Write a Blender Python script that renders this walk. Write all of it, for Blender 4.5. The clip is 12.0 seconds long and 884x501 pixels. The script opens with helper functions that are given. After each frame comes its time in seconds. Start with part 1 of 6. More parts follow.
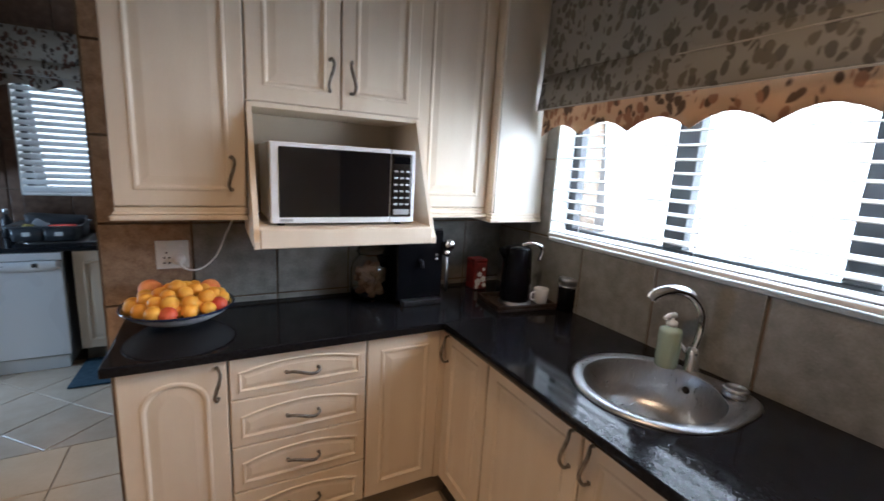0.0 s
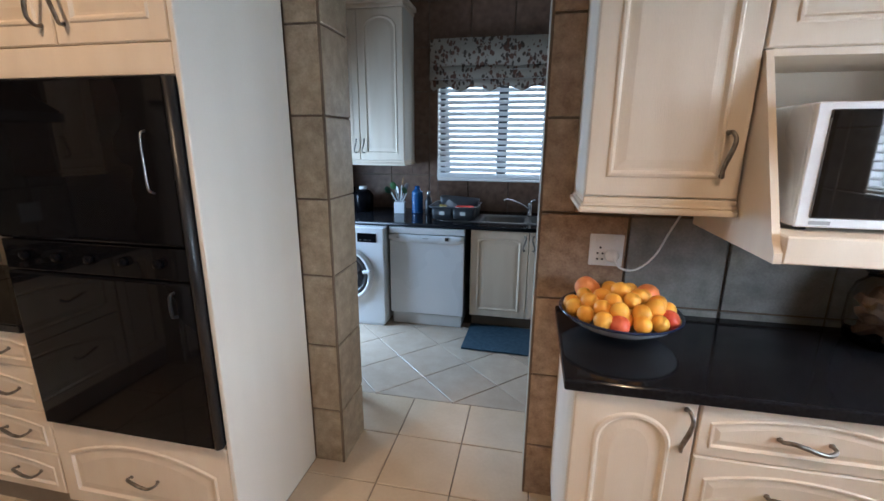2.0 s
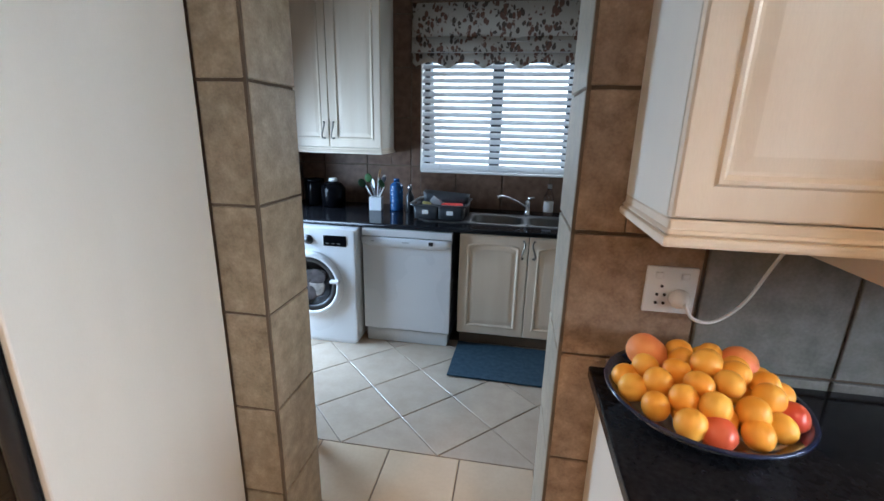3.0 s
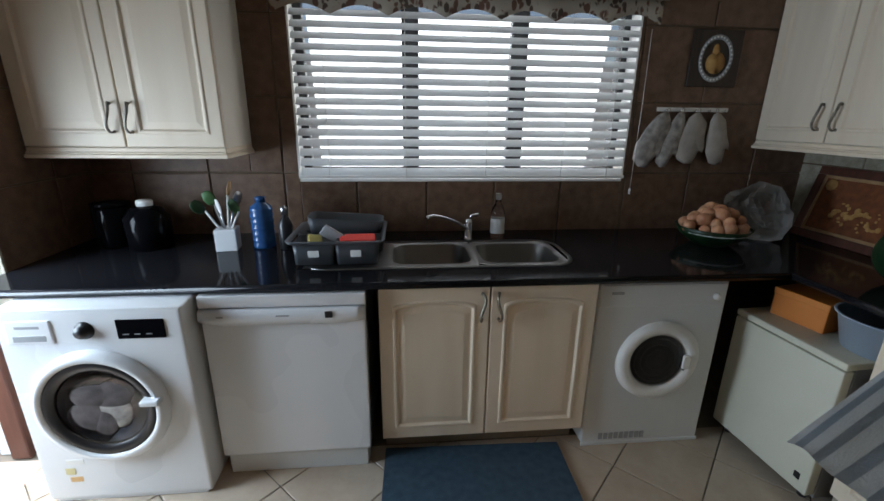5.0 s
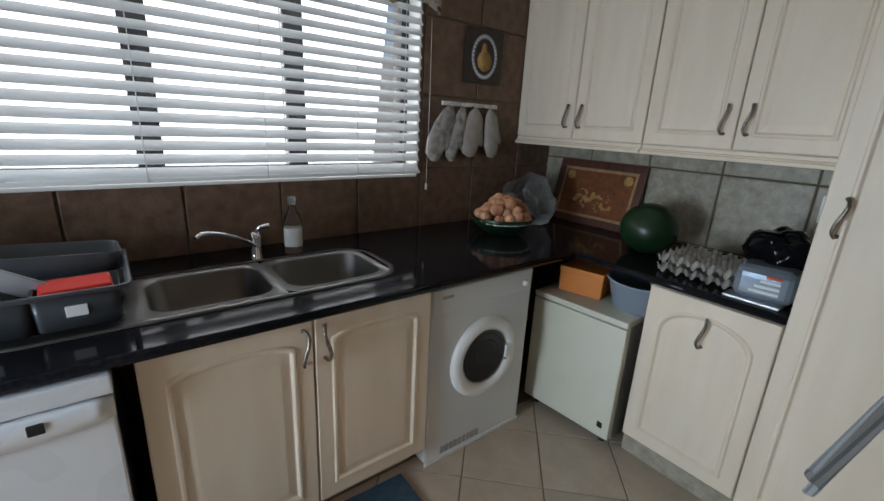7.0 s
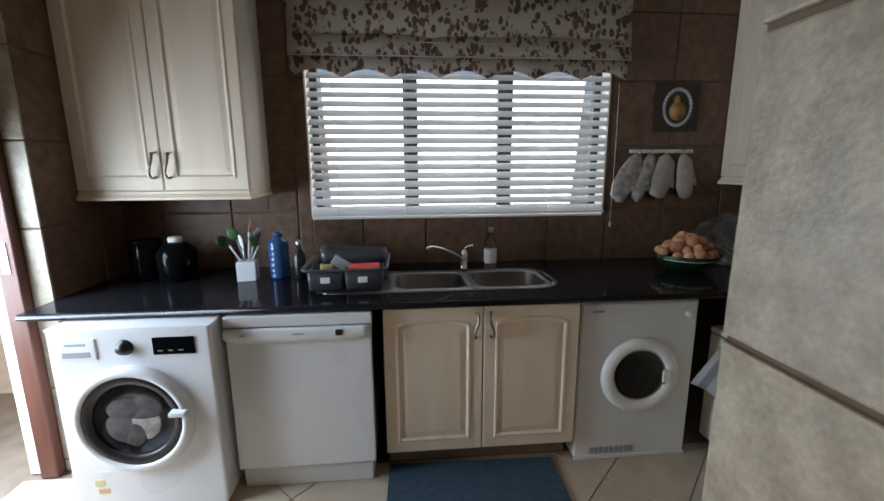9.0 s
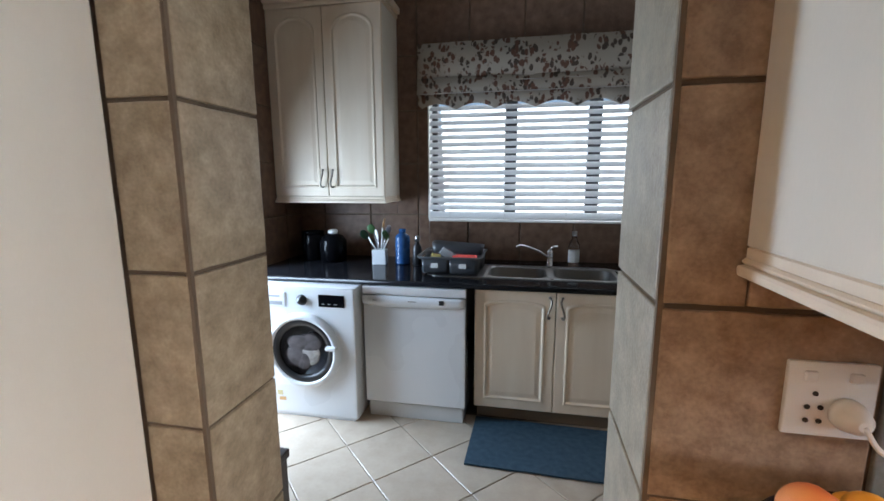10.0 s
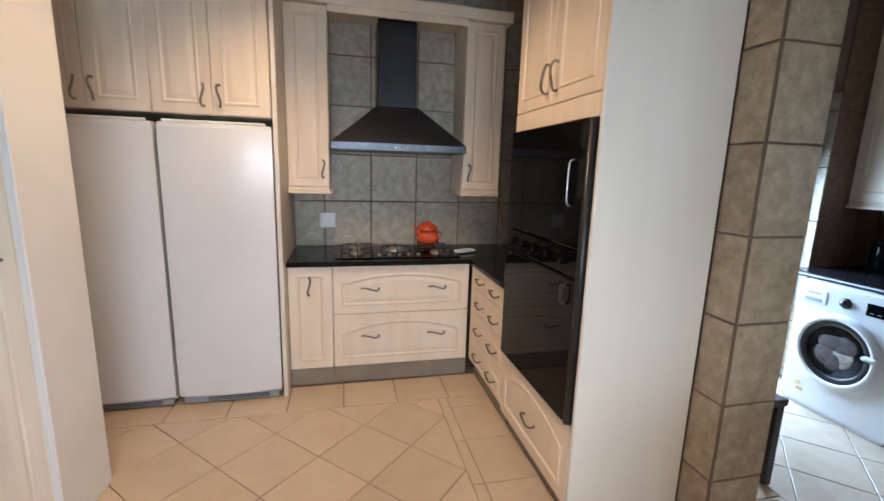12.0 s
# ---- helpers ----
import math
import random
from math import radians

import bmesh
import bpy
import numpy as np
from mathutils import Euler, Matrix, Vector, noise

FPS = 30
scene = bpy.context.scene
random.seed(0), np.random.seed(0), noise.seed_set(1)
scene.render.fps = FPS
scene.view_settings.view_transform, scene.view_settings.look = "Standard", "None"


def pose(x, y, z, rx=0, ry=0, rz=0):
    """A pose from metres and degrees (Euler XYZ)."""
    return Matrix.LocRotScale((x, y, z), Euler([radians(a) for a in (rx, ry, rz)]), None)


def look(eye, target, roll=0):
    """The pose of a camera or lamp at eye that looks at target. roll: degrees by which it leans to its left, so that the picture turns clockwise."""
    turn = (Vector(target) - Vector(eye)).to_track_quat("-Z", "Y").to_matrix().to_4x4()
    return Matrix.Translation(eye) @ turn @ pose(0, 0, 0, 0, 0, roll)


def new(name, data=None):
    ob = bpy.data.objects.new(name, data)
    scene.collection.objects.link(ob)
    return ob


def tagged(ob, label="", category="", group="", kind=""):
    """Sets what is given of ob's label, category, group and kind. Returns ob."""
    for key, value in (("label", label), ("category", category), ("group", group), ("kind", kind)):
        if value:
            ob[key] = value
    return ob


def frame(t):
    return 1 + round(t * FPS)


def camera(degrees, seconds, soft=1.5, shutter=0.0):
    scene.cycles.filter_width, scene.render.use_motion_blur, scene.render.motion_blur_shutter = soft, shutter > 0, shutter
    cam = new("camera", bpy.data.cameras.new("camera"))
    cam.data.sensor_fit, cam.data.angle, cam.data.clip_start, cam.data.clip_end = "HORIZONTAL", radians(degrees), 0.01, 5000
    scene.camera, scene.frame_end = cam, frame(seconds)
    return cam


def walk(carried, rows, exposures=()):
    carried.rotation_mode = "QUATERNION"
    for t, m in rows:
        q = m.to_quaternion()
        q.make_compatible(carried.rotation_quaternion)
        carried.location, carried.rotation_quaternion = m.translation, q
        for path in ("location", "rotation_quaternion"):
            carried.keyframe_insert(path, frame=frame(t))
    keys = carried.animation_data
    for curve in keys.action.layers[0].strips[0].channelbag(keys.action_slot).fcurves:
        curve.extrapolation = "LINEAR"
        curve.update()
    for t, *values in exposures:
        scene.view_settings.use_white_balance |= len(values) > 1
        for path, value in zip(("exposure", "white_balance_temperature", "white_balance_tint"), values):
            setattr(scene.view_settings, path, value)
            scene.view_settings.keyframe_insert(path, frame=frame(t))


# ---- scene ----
cam = camera(92.0, 12.0, shutter=0.12)
PATH = [
    (0, (0.526, 0.254, 1.559), (1.456, 1.983, 1.178), 3.2),
    (0.5, (0.42, 0.314, 1.552), (0.641, 2.261, 1.149), 3.5),
    (1, (0.311, 0.357, 1.527), (0.026, 2.279, 1.05), 1.4),
    (1.5, (0.19, 0.511, 1.522), (-0.173, 2.421, 1.054), 1.0),
    (2, (0.07, 0.697, 1.523), (-0.32, 2.596, 1.031), 0.4),
    (2.5, (0.033, 0.975, 1.507), (-0.334, 2.875, 0.999), 0.8),
    (3, (-0.042, 1.251, 1.508), (-0.353, 3.151, 0.964), 1.4),
    (3.2, (-0.09, 1.368, 1.496), (-0.366, 3.271, 0.945), 1.3),
    (5, (-0.272, 2.428, 1.499), (-0.092, 4.33, 0.907), 0.7),
    (5.5, (-0.335, 2.635, 1.506), (0.149, 4.46, 0.846), 2.3),
    (6, (-0.324, 2.759, 1.464), (0.489, 4.453, 0.78), 4.2),
    (6.5, (-0.338, 2.807, 1.45), (0.782, 4.343, 0.831), 4.0),
    (7, (-0.36, 2.829, 1.451), (0.827, 4.335, 0.881), 2.9),
    (7.5, (-0.384, 2.787, 1.466), (0.572, 4.457, 0.921), 0.2),
    (9.5, (-0.202, 1.895, 1.471), (-0.270, 3.862, 1.117), -0.2),
    (10, (-0.103, 1.624, 1.469), (-0.480, 3.561, 1.145), -0.2),
    (10.5, (0.107, 1.416, 1.441), (-0.754, 3.189, 1.101), 3.1),
    (11, (0.259, 1.222, 1.445), (-1.107, 2.643, 1.103), 1.5),
    (11.5, (0.444, 1.011, 1.476), (-1.324, 1.862, 1.091), 0.5),
    (12, (0.496, 0.904, 1.492), (-1.419, 1.348, 1.125), 1.7),
]
EXPO = [(0.0, -0.5, 5600, 10), (0.5, -0.65, 6300, 13), (1.0, -0.4, 6100, 13), (1.5, -0.18, 5400, 9), (2.5, 0.08, 5600, 9), (3.2, 0.15, 5800, 10),
        (4.8, -0.32, 6800, 13), (5.0, -0.25, 6800, 13), (5.5, 0.1, 6900, 14), (7.5, 0.1, 6900, 14), (9.5, -0.1, 7000, 16), (10.0, 0.24, 6250, 13), (12.0, 0.2, 5650, 9)]
walk(cam, [(t, look(eye, target, roll)) for t, eye, target, roll in PATH], EXPO)

# ---- world, sun and lamps ----
world = bpy.data.worlds.new("world")
scene.world = world
world.use_nodes = True
wn = world.node_tree
sky = wn.nodes.new("ShaderNodeTexSky")
sky.sky_type = "NISHITA"
sky.sun_disc = False
sky.sun_elevation = radians(58)
sky.sun_rotation = radians(-70)
wn.links.new(sky.outputs["Color"], wn.nodes["Background"].inputs["Color"])
wn.nodes["Background"].inputs["Strength"].default_value = 0.09

sun_data = bpy.data.lights.new("sun", "SUN")
sun_data.energy, sun_data.angle, sun_data.color = 3.2, radians(0.5), (1.0, 0.95, 0.87)
sun = new("sun", sun_data)
sun.matrix_world = look((-4, 1.6, 7), (0, 0, 0))


def area(name, eye, target, w, h, watts, colour):
    d = bpy.data.lights.new(name, "AREA")
    d.shape, d.size, d.size_y, d.energy, d.color = "RECTANGLE", w, h, watts, colour
    ob = new(name, d)
    ob.matrix_world = look(eye, target)
    return ob


KITCHEN_X = 2.04      # inner face of the kitchen's window wall
area("kitchen_window_light", (KITCHEN_X + 0.32, 0.95, 1.70), (0, 0.95, 1.35), 1.9, 0.95, 120, (0.88, 0.95, 1.0))
area("laundry_window_light", (0.08, 5.12, 1.62), (0.08, 3.0, 1.2), 1.7, 0.85, 14, (0.88, 0.95, 1.0))
area("laundry_door_light", (-2.44, 3.72, 1.0), (-0.9, 3.58, 0.0), 0.9, 1.2, 92, (0.62, 0.81, 1.0))
for lx, ly, power in ((-1.35, 0.75, 95), (0.85, 0.55, 80)):
    d = bpy.data.lights.new("downlight_lamp", "SPOT")
    d.energy, d.color, d.spot_size, d.spot_blend, d.shadow_soft_size = power, (1.0, 0.64, 0.35), radians(125), 0.7, 0.05
    new("downlight_lamp", d).matrix_world = look((lx, ly, 2.90), (lx, ly, 0))

# ---- materials ----


def mat(name, c1, c2=None, scale=6.0, rough=0.5, rough2=None, bump=0.0, bscale=60.0, metal=0.0, coat=0.0, rnd=0.0,
        detail=2.5, stretch=(1, 1, 1), fine=0.0, spec=0.5, trans=0.0, ior=1.45, nrough=0.42, cut_low=0.25):
    """Two colours mixed by a broad noise, a fine grain on top, bump, and a tint by object."""
    m = bpy.data.materials.new(name)
    m.use_nodes = True
    n, l = m.node_tree.nodes, m.node_tree.links
    p = n["Principled BSDF"]
    c2 = c2 or c1
    co = n.new("ShaderNodeTexCoord")
    info = n.new("ShaderNodeObjectInfo")
    shift = n.new("ShaderNodeVectorMath")
    shift.operation = "MULTIPLY_ADD"
    shift.inputs[1].default_value = stretch
    comb = n.new("ShaderNodeCombineXYZ")
    mul = n.new("ShaderNodeMath")
    mul.operation = "MULTIPLY"
    mul.inputs[1].default_value = 37.0
    l.new(info.outputs["Random"], mul.inputs[0])
    for k in "XYZ":
        l.new(mul.outputs[0], comb.inputs[k])
    l.new(co.outputs["Object"], shift.inputs[0])
    l.new(comb.outputs[0], shift.inputs[2])
    no = n.new("ShaderNodeTexNoise")
    no.inputs["Scale"].default_value, no.inputs["Detail"].default_value = scale, detail
    no.inputs["Roughness"].default_value = nrough
    l.new(shift.outputs[0], no.inputs["Vector"])
    ramp = n.new("ShaderNodeMapRange")
    ramp.inputs[1].default_value, ramp.inputs[2].default_value = cut_low, 1.0 - cut_low
    l.new(no.outputs["Fac"], ramp.inputs[0])
    mix = n.new("ShaderNodeMix")
    mix.data_type = "RGBA"
    mix.inputs[6].default_value, mix.inputs[7].default_value = (*c1, 1), (*c2, 1)
    l.new(ramp.outputs[0], mix.inputs[0])
    col = mix.outputs[2]
    fn = n.new("ShaderNodeTexNoise")
    fn.inputs["Scale"].default_value, fn.inputs["Detail"].default_value = bscale, 3.0
    l.new(shift.outputs[0], fn.inputs["Vector"])
    if fine or rnd:
        hsv = n.new("ShaderNodeHueSaturation")
        v = n.new("ShaderNodeMath")
        v.operation = "MULTIPLY_ADD"
        v.inputs[1].default_value, v.inputs[2].default_value = fine * 2, 1.0 - fine - rnd
        l.new(fn.outputs["Fac"], v.inputs[0])
        w = n.new("ShaderNodeMath")
        w.operation = "MULTIPLY_ADD"
        w.inputs[1].default_value = rnd * 2
        l.new(info.outputs["Random"], w.inputs[0])
        l.new(v.outputs[0], w.inputs[2])
        l.new(w.outputs[0], hsv.inputs["Value"])
        l.new(col, hsv.inputs["Color"])
        col = hsv.outputs[0]
    l.new(col, p.inputs["Base Color"])
    if rough2 is not None:
        rr = n.new("ShaderNodeMapRange")
        rr.inputs[3].default_value, rr.inputs[4].default_value = rough, rough2
        l.new(ramp.outputs[0], rr.inputs[0])
        l.new(rr.outputs[0], p.inputs["Roughness"])
    else:
        p.inputs["Roughness"].default_value = rough
    p.inputs["Metallic"].default_value = metal
    p.inputs["Coat Weight"].default_value = coat
    p.inputs["Specular IOR Level"].default_value = spec
    p.inputs["Transmission Weight"].default_value = trans
    p.inputs["IOR"].default_value = ior
    if bump:
        b = n.new("ShaderNodeBump")
        b.inputs["Strength"].default_value, b.inputs["Distance"].default_value = bump, 0.004
        l.new(fn.outputs["Fac"], b.inputs["Height"])
        l.new(b.outputs[0], p.inputs["Normal"])
    return m


CREAM = mat("cream_painted_wood", (0.73, 0.61, 0.47), (0.79, 0.68, 0.54), 5, 0.42, 0.5, 0.10, 140, fine=0.03, stretch=(3, 3, 0.5))
PANEL = mat("cream_side_board", (0.71, 0.655, 0.56), (0.75, 0.695, 0.60), 3, 0.5, 0.6, 0.08, 160, fine=0.03, stretch=(3, 3, 0.4))
CARCASS = mat("cabinet_inside", (0.55, 0.46, 0.34), (0.62, 0.52, 0.40), 4, 0.6, None, 0.05, 120)
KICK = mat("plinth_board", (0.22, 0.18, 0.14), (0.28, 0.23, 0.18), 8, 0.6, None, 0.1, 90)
GRANITE = mat("black_granite", (0.006, 0.006, 0.008), (0.016, 0.016, 0.018), 90, 0.085, None, 0.0, 400, fine=0.3, spec=0.16)
# beige tile reddened: warm lamplight on the kitchen face is put into the colour
TILE = mat("warm_lit_wall_tile", (0.235, 0.145, 0.090), (0.46, 0.325, 0.22), 22, 0.4, 0.55, 0.3, 125, rnd=0.07, fine=0.30, detail=7, nrough=0.62, cut_low=0.30)
TILE_B = mat("grey_beige_wall_tile", (0.245, 0.21, 0.155), (0.43, 0.385, 0.30), 20, 0.35, 0.5, 0.3, 125, rnd=0.06, fine=0.28, detail=7, nrough=0.6, cut_low=0.30)
TILE_T = mat("tan_wall_tile", (0.25, 0.19, 0.12), (0.44, 0.35, 0.24), 20, 0.38, 0.52, 0.3, 125, rnd=0.06, fine=0.28, detail=7, nrough=0.6, cut_low=0.30)
# brown laundry tile, darkened to carry the shade of the window wall and corner
TILE_L = mat("shaded_brown_wall_tile", (0.105, 0.056, 0.035), (0.20, 0.118, 0.076), 20, 0.35, 0.5, 0.25, 125, rnd=0.06, fine=0.28, detail=6)
# kitchen tile greyed to hold window sheen and backlit shade in its colour
TILE_G = mat("daylight_greyed_wall_tile", (0.17, 0.162, 0.148), (0.28, 0.27, 0.245), 18, 0.3, 0.45, 0.25, 125, rnd=0.05, fine=0.26, detail=6)
GROUT = mat("brown_grout", (0.13, 0.095, 0.065), (0.18, 0.13, 0.09), 12, 0.9, None, 0.3, 160)
FLOOR = mat("glazed_floor_tile", (0.54, 0.415, 0.285), (0.59, 0.465, 0.33), 8, 0.26, None, 0.10, 60, rnd=0.04, fine=0.06)
FLOOR_L = mat("stone_floor_tile", (0.41, 0.33, 0.255), (0.49, 0.405, 0.32), 9, 0.26, None, 0.10, 60, rnd=0.06, fine=0.06, detail=5, nrough=0.55)
FGROUT = mat("floor_grout", (0.13, 0.105, 0.08), (0.19, 0.155, 0.12), 10, 0.9, None, 0.3, 120)
PLASTER = mat("cream_plaster", (0.66, 0.61, 0.52), (0.72, 0.67, 0.58), 3, 0.75, None, 0.15, 90, fine=0.03)
CEIL = mat("white_ceiling", (0.78, 0.77, 0.73), (0.82, 0.81, 0.78), 2, 0.85, None, 0.1, 60)
WHITE = mat("white_enamel", (0.74, 0.76, 0.78), (0.80, 0.81, 0.82), 2, 0.25, 0.32, 0.03, 200, coat=0.2)
FRIDGE = mat("fridge_enamel", (0.70, 0.70, 0.70), (0.75, 0.75, 0.75), 2, 0.2, 0.28, 0.05, 200, coat=0.2)
OLDWHITE = mat("aged_white_enamel", (0.62, 0.65, 0.66), (0.70, 0.71, 0.70), 3, 0.35, 0.45, 0.05, 150, fine=0.04)
FREEZER = mat("yellowed_enamel", (0.60, 0.58, 0.46), (0.68, 0.66, 0.55), 3, 0.4, 0.5, 0.05, 150, fine=0.05)
PLASTIC = mat("white_plastic", (0.76, 0.76, 0.73), (0.82, 0.81, 0.79), 4, 0.35, None, 0.02, 200)
GREYPL = mat("grey_plastic", (0.30, 0.31, 0.32), (0.36, 0.37, 0.38), 4, 0.4, None, 0.05, 150)
BLACK = mat("black_plastic", (0.012, 0.012, 0.013), (0.022, 0.022, 0.024), 8, 0.35, None, 0.05, 200)
BGLASS = mat("black_glass", (0.003, 0.003, 0.004), (0.005, 0.005, 0.006), 3, 0.04, None, spec=0.11)
MIRROR = mat("mirror_black_glass", (0.006, 0.006, 0.007), None, 3, 0.03, None, ior=2.3)
STEEL = mat("brushed_steel", (0.40, 0.40, 0.41), (0.50, 0.50, 0.51), 30, 0.26, 0.38, 0.05, 300, metal=1.0, stretch=(1, 14, 1))
SINKSTEEL = mat("worn_sink_steel", (0.15, 0.147, 0.143), (0.22, 0.216, 0.21), 4, 0.34, 0.42, 0.0, 200, metal=1.0)
DRUM = mat("dark_drum_steel", (0.07, 0.07, 0.075), (0.14, 0.14, 0.145), 16, 0.35, None, 0.3, 120, metal=0.7)
WASH = mat("damp_washing", (0.045, 0.037, 0.038), (0.15, 0.13, 0.13), 16, 0.9, None, 0.4, 150)
CHROME = mat("chrome", (0.80, 0.80, 0.82), None, 5, 0.07, None, metal=1.0)
PEWTER = mat("aged_pewter", (0.15, 0.125, 0.10), (0.33, 0.30, 0.26), 60, 0.30, 0.45, 0.1, 200, metal=1.0)
BLUEMAT = mat("blue_rug_pile", (0.022, 0.05, 0.08), (0.045, 0.085, 0.12), 30, 0.95, None, 0.9, 260, fine=0.25)
DARKWOOD = mat("red_brown_hardwood", (0.075, 0.026, 0.017), (0.13, 0.048, 0.030), 5, 0.35, 0.5, 0.15, 60, stretch=(8, 8, 0.7), fine=0.1)
BENCHWOOD = mat("dark_stained_wood", (0.022, 0.014, 0.010), (0.045, 0.028, 0.02), 5, 0.3, 0.45, 0.15, 60, stretch=(8, 8, 0.7))
FRAMEAL = mat("charcoal_window_frame", (0.035, 0.037, 0.04), (0.05, 0.052, 0.055), 6, 0.45, None, 0.03, 150)
PAPER = mat("white_paper", (0.72, 0.72, 0.70), None, 4, 0.8)
RED = mat("red_enamel", (0.50, 0.055, 0.018), (0.58, 0.08, 0.025), 4, 0.2, None, coat=0.3)
REDPL = mat("red_plastic", (0.60, 0.018, 0.010), (0.68, 0.03, 0.015), 4, 0.8)
ORANGE = mat("orange_card", (0.60, 0.18, 0.03), (0.68, 0.24, 0.05), 5, 0.6, None, 0.05, 80)
BASIN = mat("blue_grey_plastic", (0.27, 0.33, 0.40), (0.32, 0.38, 0.45), 4, 0.4)
GREEN = mat("dark_green_skin", (0.004, 0.017, 0.007), (0.010, 0.036, 0.012), 14, 0.3, 0.4, stretch=(1, 1, 0.15))
LEAF = mat("green_leaf", (0.03, 0.09, 0.03), (0.06, 0.15, 0.05), 10, 0.5)
BLUEPL = mat("blue_plastic", (0.02, 0.085, 0.24), (0.035, 0.12, 0.30), 5, 0.25, trans=0.2)
CARD = mat("grey_egg_card", (0.50, 0.47, 0.42), (0.58, 0.55, 0.50), 20, 0.9, None, 0.5, 180)
NAVY = mat("navy_glaze", (0.012, 0.018, 0.05), (0.02, 0.03, 0.075), 8, 0.12, None, coat=0.5)
GLAZE = mat("white_glaze", (0.78, 0.80, 0.83), (0.83, 0.85, 0.87), 8, 0.15, None, coat=0.4)
APRICOT = mat("apricot_skin", (0.84, 0.34, 0.028), (0.91, 0.53, 0.08), 16, 0.38, 0.5, 0.12, 220, rnd=0.05)
PEACH = mat("peach_skin", (0.72, 0.16, 0.05), (0.85, 0.38, 0.12), 14, 0.5, 0.6, 0.2, 260, rnd=0.05)
PLUM = mat("red_apple_skin", (0.55, 0.05, 0.03), (0.70, 0.16, 0.06), 12, 0.3, 0.4, 0.05, 200)
ONION = mat("onion_skin", (0.34, 0.12, 0.06), (0.62, 0.34, 0.19), 25, 0.35, 0.5, 0.2, 120, stretch=(1, 1, 0.2), rnd=0.1)
CORK = mat("rusk_brown", (0.33, 0.19, 0.09), (0.46, 0.29, 0.15), 22, 0.85, None, 0.6, 120, rnd=0.08)
OUTWALL = mat("outside_plaster", (0.68, 0.68, 0.66), (0.76, 0.76, 0.74), 2, 0.9, None, 0.3, 50)
PAVER = mat("clay_paver", (0.40, 0.27, 0.20), (0.52, 0.38, 0.30), 9, 0.85, None, 0.4, 80, rnd=0.12)
SAND = mat("paving_sand", (0.42, 0.36, 0.29), (0.50, 0.44, 0.36), 8, 0.95, None, 0.4, 120)
CLOTH = mat("quilted_cotton", (0.40, 0.355, 0.31), (0.50, 0.455, 0.41), 22, 0.95, None, 0.5, 220, fine=0.08)
CLOTHG = mat("grey_printed_cotton", (0.20, 0.185, 0.175), (0.56, 0.52, 0.48), 28, 0.95, None, 0.5, 220)


def clear(name, tint=(1, 1, 1), rough=0.0):
    m = bpy.data.materials.new(name)
    m.use_nodes = True
    p = m.node_tree.nodes["Principled BSDF"]
    p.inputs["Base Color"].default_value = (*tint, 1)
    p.inputs["Transmission Weight"].default_value, p.inputs["Roughness"].default_value, p.inputs["IOR"].default_value = 1.0, rough, 1.45
    return m


GLASS = clear("clear_glass")
DOORGLASS = clear("smoked_glass", (0.30, 0.30, 0.33), 0.02)
SOAP = mat("milky_green_soap", (0.50, 0.62, 0.50), (0.56, 0.67, 0.55), 6, 0.2, trans=0.35)
FILM = clear("clear_plastic_film", (0.80, 0.84, 0.86), 0.3)


def slat_material(name, through_light):
    m = bpy.data.materials.new(name)
    m.use_nodes = True
    n, l = m.node_tree.nodes, m.node_tree.links
    p = n["Principled BSDF"]
    p.inputs["Base Color"].default_value, p.inputs["Roughness"].default_value = (0.80, 0.82, 0.83, 1), 0.45
    tr = n.new("ShaderNodeBsdfTranslucent")
    tr.inputs[0].default_value = (0.80, 0.84, 0.86, 1)
    mix = n.new("ShaderNodeMixShader")
    mix.inputs[0].default_value = through_light
    l.new(p.outputs[0], mix.inputs[1]), l.new(tr.outputs[0], mix.inputs[2])
    l.new(mix.outputs[0], n["Material Output"].inputs[0])
    return m


SLAT, SLAT_K = slat_material("white_slat", 0.22), slat_material("opaque_white_slat", 0.04)


